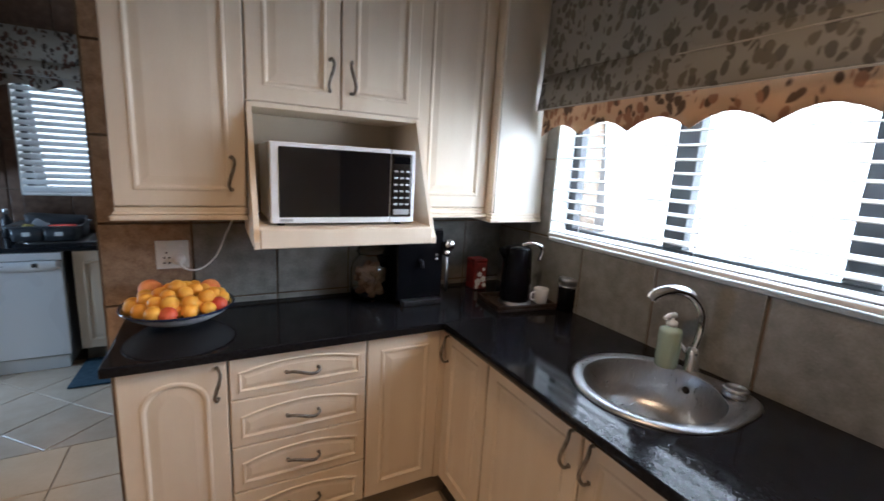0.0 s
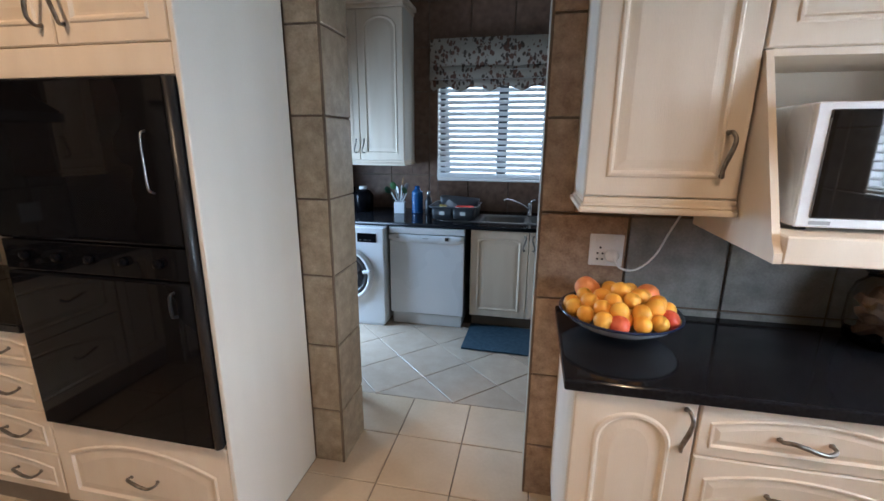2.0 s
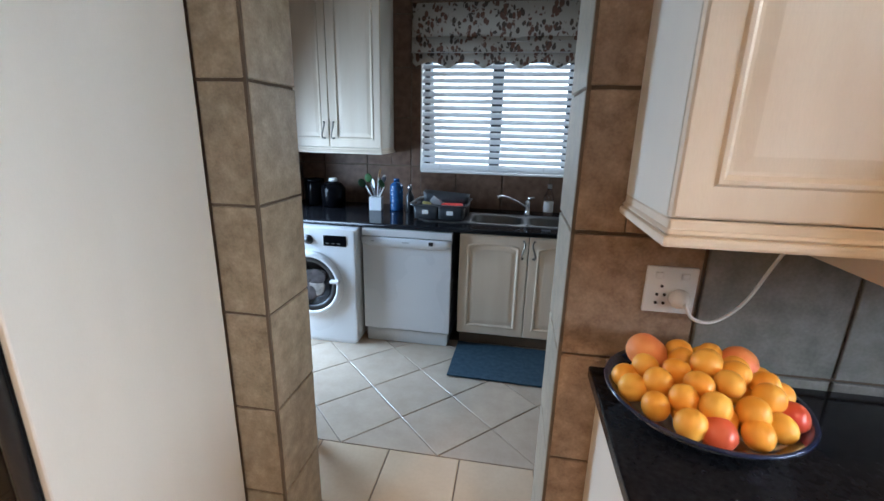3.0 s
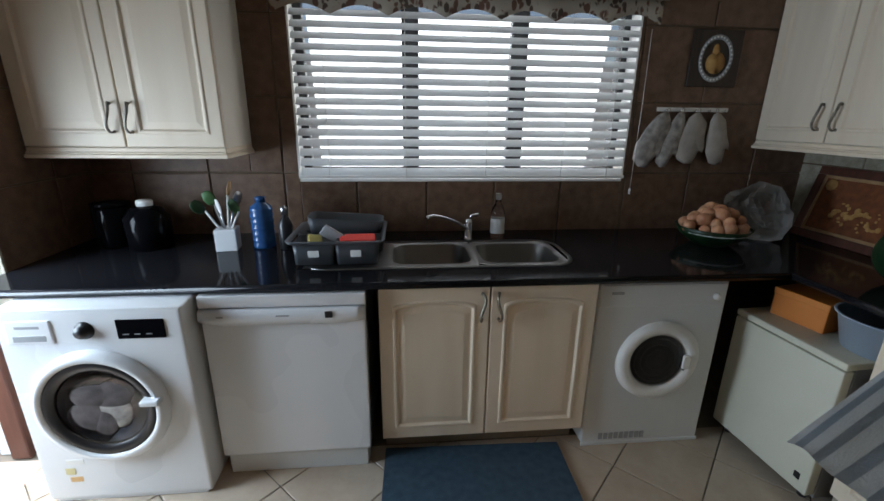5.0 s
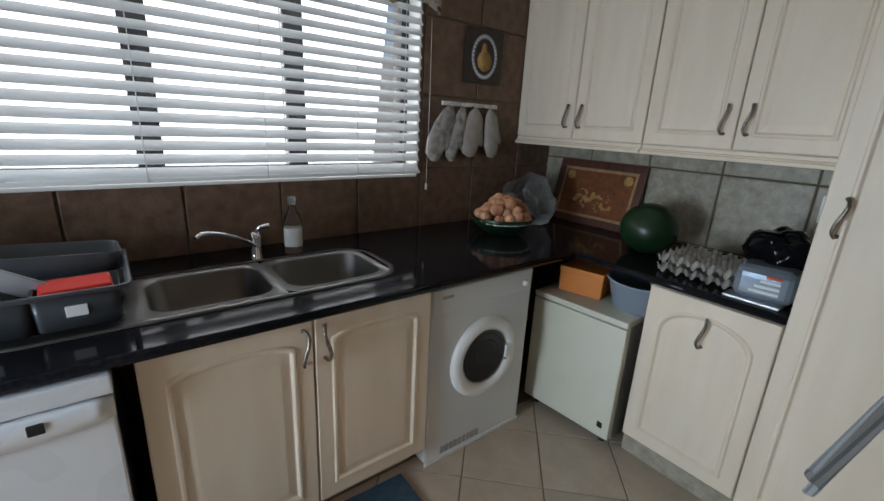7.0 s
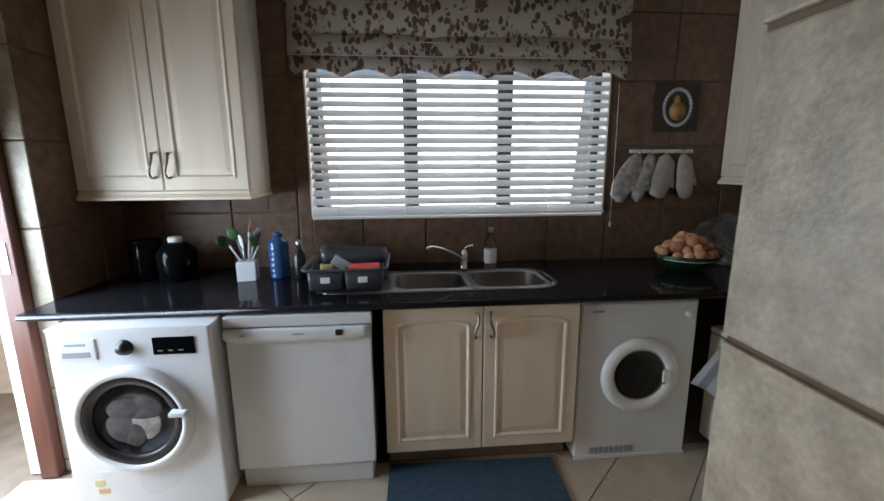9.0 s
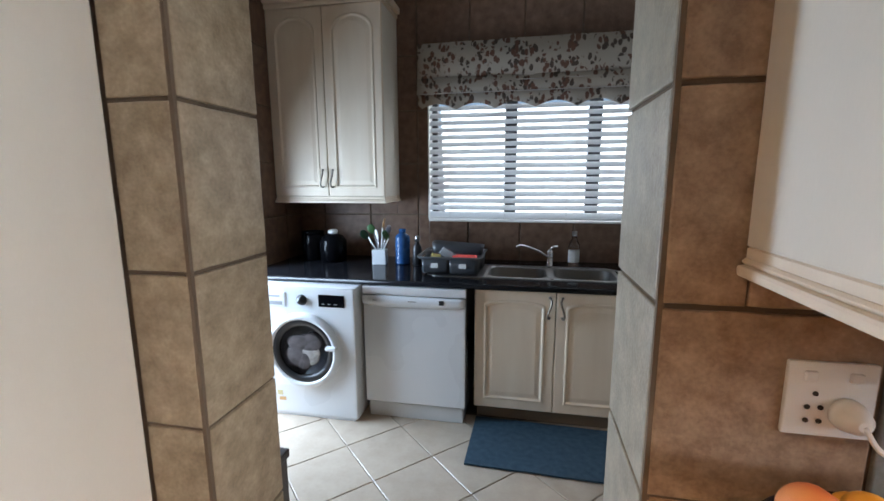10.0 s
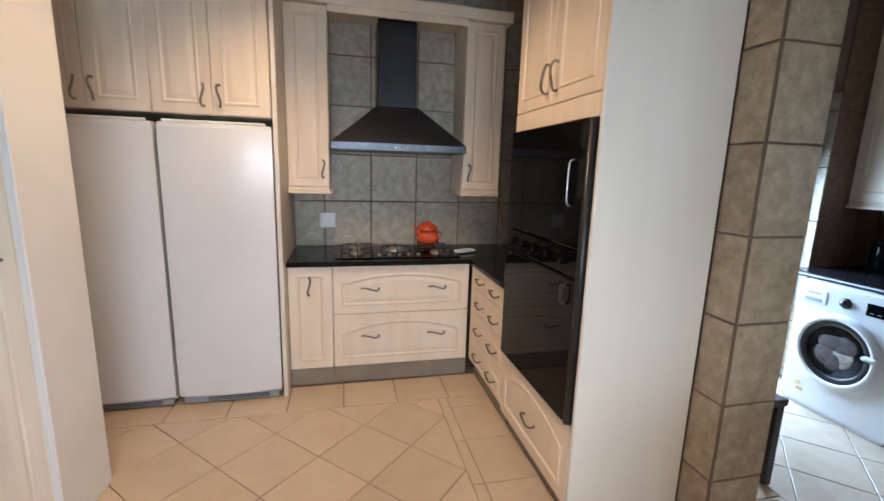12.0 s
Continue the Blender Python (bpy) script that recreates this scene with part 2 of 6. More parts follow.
def print_material(name, ground, motif, motif2, scale, glow):
    """A cotton print of leaf sprigs; some light comes through the cloth."""
    m = bpy.data.materials.new(name)
    m.use_nodes = True
    n, l = m.node_tree.nodes, m.node_tree.links
    p = n["Principled BSDF"]
    p.inputs["Roughness"].default_value = 0.95
    co = n.new("ShaderNodeTexCoord")
    warp = n.new("ShaderNodeTexNoise")
    warp.inputs["Scale"].default_value = scale * 1.3
    l.new(co.outputs["Object"], warp.inputs["Vector"])
    add = n.new("ShaderNodeVectorMath")
    add.operation = "MULTIPLY_ADD"
    add.inputs[1].default_value = (0.02, 0.02, 0.02)
    l.new(warp.outputs["Color"], add.inputs[0]), l.new(co.outputs["Object"], add.inputs[2])
    base = n.new("ShaderNodeRGB")
    base.outputs[0].default_value = (*ground, 1)
    col = base.outputs[0]

    def spots(size, stretch, ang, shift, low, high):
        """1 inside rounded cells, 0 between them."""
        mp = n.new("ShaderNodeMapping")
        mp.inputs["Rotation"].default_value = (radians(ang), radians(ang), radians(ang))
        mp.inputs["Scale"].default_value = (size, size, size * stretch)
        mp.inputs["Location"].default_value = shift
        l.new(add.outputs[0], mp.inputs["Vector"])
        vo = n.new("ShaderNodeTexVoronoi")
        vo.inputs["Scale"].default_value = 1.0
        l.new(mp.outputs[0], vo.inputs["Vector"])
        lt = n.new("ShaderNodeMapRange")
        for slot, value in enumerate((low, high, 1.0, 0.0)):
            lt.inputs[slot + 1].default_value = value
        l.new(vo.outputs["Distance"], lt.inputs[0])
        return lt.outputs[0]

    for k, (tone, ang) in enumerate(((motif, 30), (motif2, -35))):
        sprig = spots(scale, 1.15, ang * 0.4, (k * 3.1, k * 1.7, k * 2.3), 0.46, 0.53)
        leaf_ = spots(scale * 2.7, 0.6, ang, (k * 1.3, k * 2.9, k * 0.7), 0.42, 0.52)
        both = n.new("ShaderNodeMath")
        both.operation = "MULTIPLY"
        l.new(sprig, both.inputs[0]), l.new(leaf_, both.inputs[1])
        mx = n.new("ShaderNodeMix")
        mx.data_type = "RGBA"
        mx.inputs[7].default_value = (*tone, 1)
        l.new(both.outputs[0], mx.inputs[0]), l.new(col, mx.inputs[6])
        col = mx.outputs[2]
    l.new(col, p.inputs["Base Color"])
    weave = n.new("ShaderNodeTexNoise")
    weave.inputs["Scale"].default_value = 350
    l.new(co.outputs["Object"], weave.inputs["Vector"])
    b = n.new("ShaderNodeBump")
    b.inputs["Strength"].default_value, b.inputs["Distance"].default_value = 0.3, 0.002
    l.new(weave.outputs[0], b.inputs["Height"]), l.new(b.outputs[0], p.inputs["Normal"])
    tr = n.new("ShaderNodeBsdfTranslucent")
    l.new(col, tr.inputs[0])
    mix = n.new("ShaderNodeMixShader")
    mix.inputs[0].default_value = glow
    l.new(p.outputs[0], mix.inputs[1]), l.new(tr.outputs[0], mix.inputs[2])
    l.new(mix.outputs[0], n["Material Output"].inputs[0])
    return m


LEAFPRINT = print_material("leaf_print_cotton", (0.42, 0.365, 0.30), (0.085, 0.06, 0.045), (0.15, 0.075, 0.05), 12.0, 0.12)
# kitchen blind cloth, greyed and softened: its backlit shade is in the colour
SHADED_PRINT = print_material("shaded_leaf_print_cotton", (0.30, 0.28, 0.245), (0.13, 0.118, 0.10), (0.16, 0.14, 0.115), 12.0, 0.08)
# frill cloth: the warm glow of light behind it is mixed into the colours
BACKLIT_FRILL = print_material("backlit_leaf_print_frill", (0.56, 0.37, 0.23), (0.13, 0.08, 0.05), (0.32, 0.16, 0.09), 11.0, 0.20)


def stripe_material():
    m = mat("blue_striped_cotton", (0.60, 0.67, 0.71), (0.68, 0.74, 0.78), 20, 0.95, None, 0.4, 240)
    n, l = m.node_tree.nodes, m.node_tree.links
    p = n["Principled BSDF"]
    co = n.new("ShaderNodeTexCoord")
    wv = n.new("ShaderNodeTexWave")
    wv.inputs["Scale"].default_value = 2.3
    wv.bands_direction = "X"
    l.new(co.outputs["UV"], wv.inputs["Vector"])
    st = n.new("ShaderNodeMapRange")
    st.inputs[1].default_value, st.inputs[2].default_value = 0.62, 0.70
    l.new(wv.outputs["Fac"], st.inputs[0])
    mx = n.new("ShaderNodeMix")
    mx.data_type = "RGBA"
    mx.inputs[6].default_value, mx.inputs[7].default_value = (0.74, 0.80, 0.84, 1), (0.42, 0.50, 0.57, 1)
    l.new(st.outputs[0], mx.inputs[0]), l.new(mx.outputs[2], p.inputs["Base Color"])
    return m


STRIPE = stripe_material()

# ---- mesh helpers ----


def bx(bm, x0, x1, y0, y1, z0, z1, bevel=0.0, seg=1):
    r = bmesh.ops.create_cube(bm, size=1.0, matrix=Matrix.Translation(((x0 + x1) / 2, (y0 + y1) / 2, (z0 + z1) / 2))
                              @ Matrix.Diagonal((abs(x1 - x0), abs(y1 - y0), abs(z1 - z0), 1)))
    if bevel:
        es = list({e for v in r["verts"] for e in v.link_edges})
        bmesh.ops.bevel(bm, geom=es, offset=bevel, segments=seg, affect="EDGES", profile=0.6)
    return bm


def box(x0, x1, y0, y1, z0, z1, bevel=0.0, seg=1):
    return bx(bmesh.new(), x0, x1, y0, y1, z0, z1, bevel, seg)


def loops(bm, rings, cap_first=False, cap_last=False, smooth=True, closed=True):
    vs = [[bm.verts.new(p) for p in r] for r in rings]
    n = len(vs[0])
    for a, b in zip(vs, vs[1:]):
        for i in range(n if closed else n - 1):
            j = (i + 1) % n
            f = bm.faces.new((a[i], a[j], b[j], b[i]))
            f.smooth = smooth
    if cap_first:
        bm.faces.new(list(reversed(vs[0])))
    if cap_last:
        bm.faces.new(vs[-1])
    return bm


def lathe(profile, segs=28, c=(0, 0, 0), sx=1.0, sy=1.0, bm=None, cap=True):
    """profile: (radius, height) from the bottom up."""
    bm = bm or bmesh.new()
    rings = [[(c[0] + max(r, 1e-4) * sx * math.cos(2 * math.pi * i / segs), c[1] + max(r, 1e-4) * sy * math.sin(2 * math.pi * i / segs), c[2] + z)
              for i in range(segs)] for r, z in profile]
    return loops(bm, rings, cap, cap)


def tube(pts, r, segs=8, bm=None, flat=1.0):
    bm = bm or bmesh.new()
    pts = [Vector(p) for p in pts]
    r = r if isinstance(r, (list, tuple)) else [r, r]
    rad = [float(v) for v in np.interp(np.linspace(0, 1, len(pts)), np.linspace(0, 1, len(r)), r)]
    rings, up = [], None
    for i, p in enumerate(pts):
        d = (pts[min(i + 1, len(pts) - 1)] - pts[max(i - 1, 0)]).normalized()
        if up is None:
            up = Vector((0, 0, 1)) if abs(d.z) < 0.9 else Vector((1, 0, 0))
        a = d.cross(up).normalized()
        b = a.cross(d).normalized()
        up = b
        rings.append([p + rad[i] * (a * math.cos(2 * math.pi * k / segs) + b * flat * math.sin(2 * math.pi * k / segs)) for k in range(segs)])
    return loops(bm, rings, True, True)


def curve_pts(ctrl, n=6):
    """Catmull-Rom through the control points."""
    c = [Vector(p) for p in ctrl]
    c = [c[0] * 2 - c[1], *c, c[-1] * 2 - c[-2]]
    out = []
    for i in range(1, len(c) - 2):
        for k in range(n):
            t = k / n
            out.append(0.5 * ((2 * c[i]) + (c[i + 1] - c[i - 1]) * t + (2 * c[i - 1] - 5 * c[i] + 4 * c[i + 1] - c[i + 2]) * t * t
                              + (3 * c[i] - c[i - 1] - 3 * c[i + 1] + c[i + 2]) * t ** 3))
    out.append(c[-2])
    return out


def rrect(x0, x1, y0, y1, r, z, n=6):
    pts = []
    for cx, cy, a0 in ((x1 - r, y1 - r, 0), (x0 + r, y1 - r, 90), (x0 + r, y0 + r, 180), (x1 - r, y0 + r, 270)):
        for k in range(n + 1):
            a = radians(a0 + 90 * k / n)
            pts.append((cx + r * math.cos(a), cy + r * math.sin(a), z))
    return pts


def mesh_of(name, bm, material):
    bmesh.ops.recalc_face_normals(bm, faces=bm.faces)
    me = bpy.data.meshes.new(name)
    bm.to_mesh(me)
    bm.free()
    me.materials.append(material)
    return me


def part(name, bm, material, parent, label=""):
    ob = new(name, mesh_of(name, bm, material))
    ob.parent = parent
    return tagged(ob, label) if label else ob


def thing(name, label, category, m=None, group=""):
    ob = new(name)
    ob.empty_display_size = 0.05
    if m is not None:
        ob.matrix_basis = m
    return tagged(ob, label, category, group)


def solid(name, bm, material, label, category, m=None, group=""):
    ob = new(name, mesh_of(name, bm, material))
    if m is not None:
        ob.matrix_basis = m
    return tagged(ob, label, category, group)


def setting(name, bm, material, label="", category=""):
    ob = new(name, mesh_of(name, bm, material))
    return tagged(ob, label, category, kind="structure")


SOUTH, EAST, WEST = 0, 90, -90      # the way a unit's front faces


def at(x, y, z, facing=SOUTH):
    return pose(x, y, z, 0, 0, facing)


# ---- cabinet parts: x along the front, y into the unit (front face at 0), z up ----


def door_bm(x0, x1, z0, z1, arch=0.0, t=0.02, margin=0.055):
    """A routed panel door: bevelled slab, groove and raised field, with an arched head if asked for."""
    bm = bmesh.new()
    NA = 14
    low = (z1 - z0) < 0.6 * (x1 - x0)

    def loop(inset, y, a):
        l, r, b, tp = x0 + inset, x1 - inset, z0 + inset, z1 - inset
        w = r - l
        pts = [(l, y, b), (r, y, b)]
        for k in range(NA + 1):
            s = (1 - math.cos(math.pi * k / NA)) / 2
            x = r - w * s
            q = abs(2 * s - 1)
            drop = a * q * q if low else a * (1 - math.sqrt(max(0.0, 1 - q * q)))
            pts.append((x, y, tp - drop))
        return pts

    m = min(margin, (x1 - x0) * 0.24, (z1 - z0) * 0.17)
    k_ = min(1.0, (z1 - z0) / 0.30)
    a = min(arch, 0.55 * ((z1 - z0) - 2 * (m + 0.050 * k_)))
    rings = [loop(0, t, 0), loop(0, -0.0 + 0.004, 0), loop(0.004, 0, 0), loop(m, 0, a), loop(m + 0.005 * k_, -0.0045, a), loop(m + 0.012 * k_, -0.0045, a),
             loop(m + 0.020 * k_, 0.0042, a), loop(m + 0.026 * k_, 0.0042, a), loop(m + 0.050 * k_, 0.0005, a)]
    return loops(bm, rings, True, True, smooth=False)


def handle_mesh():
    """An S-shaped pull, upright, centred, standing out towards -y."""
    path = curve_pts([(0.0, 0.0, 0.058), (0.004, -0.018, 0.060), (0.010, -0.030, 0.040), (0.004, -0.034, 0.012), (-0.004, -0.034, -0.012),
                      (-0.010, -0.030, -0.040), (-0.004, -0.018, -0.060), (0.0, 0.0, -0.058)], 5)
    n = len(path) - 1
    bm = tube(path, [0.0042 + 0.0022 * math.sin(math.pi * i / n) for i in range(n + 1)], 8)
    for s in (1, -1):
        bmesh.ops.create_uvsphere(bm, u_segments=8, v_segments=6, radius=0.0075, matrix=Matrix.Translation((0, -0.002, s * 0.058)) @ Matrix.Diagonal((1, 0.6, 1, 1)))
    for f in bm.faces:
        f.smooth = True
    return mesh_of("handle", bm, PEWTER)


HANDLE = handle_mesh()


def handle(parent, x, z, turned=False, flip=False):
    ob = new("handle", HANDLE)
    ob.parent = parent
    ob.matrix_basis = pose(x, 0, z, 0, 90 if turned else 0, 0) @ Matrix.Diagonal((-1 if flip else 1, 1, 1, 1))
    return tagged(ob, "S-shaped pewter handle")


def leaf(parent, x0, x1, z0, z1, hx=None, hz=None, arch=0.0, turned=False, name="door", flip=False, hx2=None):
    g = 0.0015
    ob = part(name, door_bm(x0 + g, x1 - g, z0 + g, z1 - g, arch), CREAM, parent)
    for h in (hx, hx2):
        if h is not None:
            handle(ob, h, hz, turned, flip)
    return ob


def carcass(parent, w, d, z0, z1, front=0.021):
    return part("body", box(0, w, front, d, z0, z1, 0.002), PANEL, parent)


def pelmet(parent, w, d, z, left=True, right=True, h=0.045):
    """The stepped light rail under a wall unit, wrapped round its free ends."""
    bm = bmesh.new()
    l, r = (-0.012 if left else 0), (0.012 if right else 0)
    bx(bm, 0, w, 0.004, d, z - h, z, 0.003)
    bx(bm, l, w + r, -0.016, d, z - h, z - h + 0.018, 0.006, 2)
    bx(bm, l * 0.5, w + r * 0.5, -0.008, d, z - h + 0.018, z - h + 0.028, 0.004)
    return part("light_rail", bm, CREAM, parent)


def cornice(parent, w, d, z, left=0, right=0):
    bm = bmesh.new()
    bx(bm, -0.010 * left, w + 0.010 * right, -0.012, d, z, z + 0.03, 0.005)
    bx(bm, -0.030 * left, w + 0.030 * right, -0.034, d, z + 0.03, z + 0.075, 0.012, 2)
    return part("cornice", bm, CREAM, parent)

# ---- the building ----
CEILING = 2.95
NY, LY, LYW = 2.343, 2.63, 2.59          # partition between kitchen and laundry: kitchen side behind its tiles, laundry side
DL, DR = -0.753, 0.115        # its opening
BACK, EASTL, WESTL = 4.808, 2.108, -1.885
WESTK, SOUTHK = -2.978, -2.4

setting("ceiling", box(-3.2, 2.4, -2.6, 5.1, CEILING, CEILING + 0.12), CEIL, "plain white plastered ceiling")
setting("wall_partition_east", box(DR, 2.4, NY, LY, 0, CEILING), GROUT, "partition wall behind beige tiles")
setting("wall_partition_west", box(-3.2, DL, NY, LYW, 0, CEILING), GROUT, "partition wall behind beige tiles")
setting("wall_partition_head", box(DL, DR, NY, LY, 2.45, CEILING), PLASTER, "wall above the open doorway")
KW0, KW1, KWZ0, KWZ1 = 0.0, 1.912, 1.236, 2.12      # kitchen window
bm = bmesh.new()
bx(bm, KITCHEN_X + 0.008, 2.35, -2.6, KW0, 0, CEILING)
bx(bm, KITCHEN_X + 0.008, 2.35, KW1, NY, 0, CEILING)
bx(bm, KITCHEN_X + 0.008, 2.35, KW0, KW1, 0, KWZ0)
bx(bm, KITCHEN_X + 0.008, 2.35, KW0, KW1, KWZ1, CEILING)
setting("wall_kitchen_window", bm, GROUT, "kitchen wall with the wide window")
LW0, LW1, LWZ0, LWZ1 = -0.82, 0.985, 1.175, 2.12    # laundry window
bm = bmesh.new()
bx(bm, WESTL, LW0, BACK, 5.06, 0, CEILING)
bx(bm, LW1, EASTL, BACK, 5.06, 0, CEILING)
bx(bm, LW0, LW1, BACK, 5.06, 0, LWZ0)
bx(bm, LW0, LW1, BACK, 5.06, LWZ1, CEILING)
setting("wall_laundry_window", bm, GROUT, "laundry wall with the wide window")
bm = bmesh.new()
bx(bm, EASTL, 2.35, LY, 5.06, 0, CEILING)
setting("wall_laundry_east", bm, GROUT, "laundry end wall behind tiles")
OD0, OD1, ODZ = 3.30, 4.215, 2.10                    # outside door of the laundry
bm = bmesh.new()
bx(bm, WESTL - 0.24, WESTL, OD1, 5.06, 0, CEILING)
bx(bm, WESTL - 0.24, WESTL, LY, OD0, 0, CEILING)
bx(bm, WESTL - 0.24, WESTL, OD0, OD1, ODZ, CEILING)
setting("wall_laundry_west", bm, GROUT, "laundry wall with the open outside door")
setting("wall_kitchen_west", box(WESTK - 0.22, WESTK, -2.6, NY, 0, CEILING), GROUT, "kitchen wall behind the hob")
setting("wall_kitchen_south", box(WESTK, KITCHEN_X, -2.6, SOUTHK, 0, CEILING), PLASTER, "plain cream plastered wall")
setting("floor", box(-2.2 - 1.0, 2.3, -2.6, 5.06, -0.12, -0.006), FGROUT, "screed and brown floor grout")

# ---- outside ----
bm = bmesh.new()
bmesh.ops.create_grid(bm, x_segments=2, y_segments=2, size=60, matrix=Matrix.Translation((0, 0, -0.13)))
setting("ground", bm, SAND, "sandy paved ground outside")
bm = box(-12, 12, 9.0, 9.25, -0.2, 2.3, 0.01)
setting("garden_wall_north", bm, OUTWALL, "white plastered boundary wall in the sun")
setting("garden_wall_east", box(7.5, 7.75, -9, 9.0, -0.2, 2.2, 0.01), OUTWALL, "white plastered boundary wall in the sun")
setting("garden_wall_west", box(-6.2, -5.95, -4, 9.0, -0.2, 2.3, 0.01), OUTWALL, "white plastered boundary wall in the sun")

# ---- windows ----


def window(name, label, m, w, h, mullions):
    """Local: x along the wall, y outwards (0 at the inner wall face), z up from the sill."""
    ob = tagged(thing(name, label, "window", m), kind="structure")
    f = bmesh.new()
    for a, b in ((0, 0.05), (w - 0.05, w)):
        bx(f, a, b, 0.10, 0.155, 0, h, 0.003)
    for a, b in ((0, 0.055), (h - 0.05, h)):
        bx(f, 0.05, w - 0.05, 0.10, 0.155, a, b, 0.003)
    part("window_frame", f, FRAMEAL, ob, "charcoal aluminium frame")
    for a in mullions:
        part("mullion", box(a - 0.045, a + 0.045, 0.098, 0.157, 0.055, h - 0.05, 0.003), FRAMEAL, ob)
    edges = [0.05, *[v for a in mullions for v in (a - 0.045, a + 0.045)], w - 0.05]
    for a, b in zip(edges[::2], edges[1::2]):
        pane = part("pane", box(a, b, 0.122, 0.128, 0.055, h - 0.05), GLASS, ob)
        pane.visible_shadow = False
    part("window_sill", box(0.0, w, -0.004, 0.10, -0.012, 0.004, 0.003), PLASTIC, ob, "pale painted sill")
    for a, b in ((-0.004, 0.008), (w - 0.008, w + 0.004)):
        part("reveal", box(a, b, -0.006, 0.10, 0.004, h - 0.002, 0.002), PLASTIC, ob)
    return ob


def venetian(name, label, m, w, top, low, pitch, tilt, cords, material=SLAT):
    """Slats from low to top; y 0 is the plane they hang in."""
    ob = thing(name, label, "blind", m)
    half = 0.024
    c, s = math.cos(radians(tilt)), math.sin(radians(tilt))
    bm = bmesh.new()
    prof = [(-half, -0.0028), (-half * 0.5, -0.0006), (0, 0), (half * 0.5, -0.0006), (half, -0.0028)]
    ring = [(y, z + 0.0014) for y, z in prof] + [(y, z - 0.0014) for y, z in reversed(prof)]
    rot = [(y * c - z * s, y * s + z * c) for y, z in ring]
    loops(bm, [[(x, y, z) for y, z in rot] for x in (0, w)], True, True, smooth=False)
    me = mesh_of("slat", bm, material)
    n = int((top - low - 0.02) / pitch)
    for i in range(n):
        sl = new("slat", me)
        sl.parent = ob
        sl.matrix_basis = pose(0, 0, low + 0.035 + i * pitch, random.uniform(-2, 2), random.uniform(-0.08, 0.08), 0)
    part("bottom_rail", box(-0.004, w + 0.004, -0.024, 0.024, low, low + 0.016, 0.004, 2), PLASTIC, ob, "white bottom rail")
    part("head_rail", box(-0.004, w + 0.004, -0.028, 0.028, top - 0.02, top + 0.03, 0.003), PLASTIC, ob)
    for a in cords:
        part("ladder_cord", tube([(a, -0.026, low), (a, -0.026, top)], 0.0016, 5), PLASTIC, ob)
    return ob


def pull_cord(parent, x, y, z0, z1):
    part("pull_cord", tube([(x, y, z1), (x + 0.004, y, (z0 + z1) / 2), (x, y, z0)], 0.0014, 5), PLASTIC, parent)
    part("toggle", lathe([(0.002, 0), (0.006, 0.004), (0.007, 0.028), (0.003, 0.036)], 10, (x, y, z0 - 0.036)), PLASTIC, parent)


KH, LH = KWZ1 - KWZ0, LWZ1 - LWZ0
window("window_1", "wide charcoal-framed laundry window", at(LW0, BACK - 0.008, LWZ0), LW1 - LW0, LH, (0.60, 1.19))
window("window_2", "wide charcoal-framed kitchen window over the sink", at(KITCHEN_X, KW1, KWZ0, WEST), KW1 - KW0, KH, (0.60, 1.18))
b = venetian("venetian_blind", "white slatted blind half open in the laundry window", at(LW0 + 0.02, BACK - 0.045, 0), LW1 - LW0 - 0.04, 2.09, 1.188, 0.0505, 46, (0.15, 0.55, 0.98, 1.40, 1.66))
pull_cord(b, LW1 - LW0 + 0.015, -0.01, 1.13, 1.95)
venetian("venetian_blind", "white slatted blind open level in the kitchen window", at(KITCHEN_X - 0.002, KW1 - 0.02, 0, WEST), KW1 - KW0 - 0.04, 2.10, 1.250, 0.0505, 12, (0.2, 0.75, 1.3, 1.75), SLAT_K)


def roman_blind(name, label, m, w, z_top, folds, z_hem, frill, waves, frill_cloth, cloth=LEAFPRINT):
    """Fabric hanging from z_top in stacked folds, with a scalloped frill below."""
    ob = thing(name, label, "roman blind", m)
    z = z_top
    for i, zf in enumerate(folds):
        y = -0.012 - 0.022 * i
        rings = []
        for k in range(25):
            x = w * k / 24
            wob = 0.004 * math.sin(k * 1.3 + i) + 0.003 * math.sin(k * 0.47 + 2 * i)
            rings.append([(x, y + wob, z + 0.03), (x, y - 0.010 + wob, (z + zf) / 2), (x, y - 0.018 + wob, zf + 0.006), (x, y - 0.010 + wob, zf - 0.004 + 0.4 * wob),
                          (x, y + 0.006 + wob, zf + 0.004), (x, y + 0.008 + wob, z + 0.03)])
        part("fold", loops(bmesh.new(), rings, True, True), cloth, ob)
        part("piping", tube([(w * k / 24, y - 0.021 + 0.004 * math.sin(k * 1.3 + i) + 0.003 * math.sin(k * 0.47 + 2 * i), zf - 0.004) for k in range(25)], 0.0035, 6), CLOTH, ob)
        z = zf
    y = -0.004
    top, bot = [], []
    N = waves * 12
    for k in range(N + 1):
        x = w * k / N
        ph = (k % 12) / 12
        top.append((x, z_hem + 0.03))
        bot.append((x, z_hem - frill + frill * 0.42 * math.sin(math.pi * ph)))
    bm = bmesh.new()
    rings = [[(x, y, zt), (x, y - 0.004, (zt + zb) / 2), (x, y - 0.002 + 0.003 * math.sin(x * 21), zb), (x, y + 0.003 + 0.003 * math.sin(x * 21), zb), (x, y + 0.004, zt)]
             for (x, zt), (_, zb) in zip(top, bot)]
    loops(bm, rings, True, True)
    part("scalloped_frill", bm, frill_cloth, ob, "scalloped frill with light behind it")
    return ob


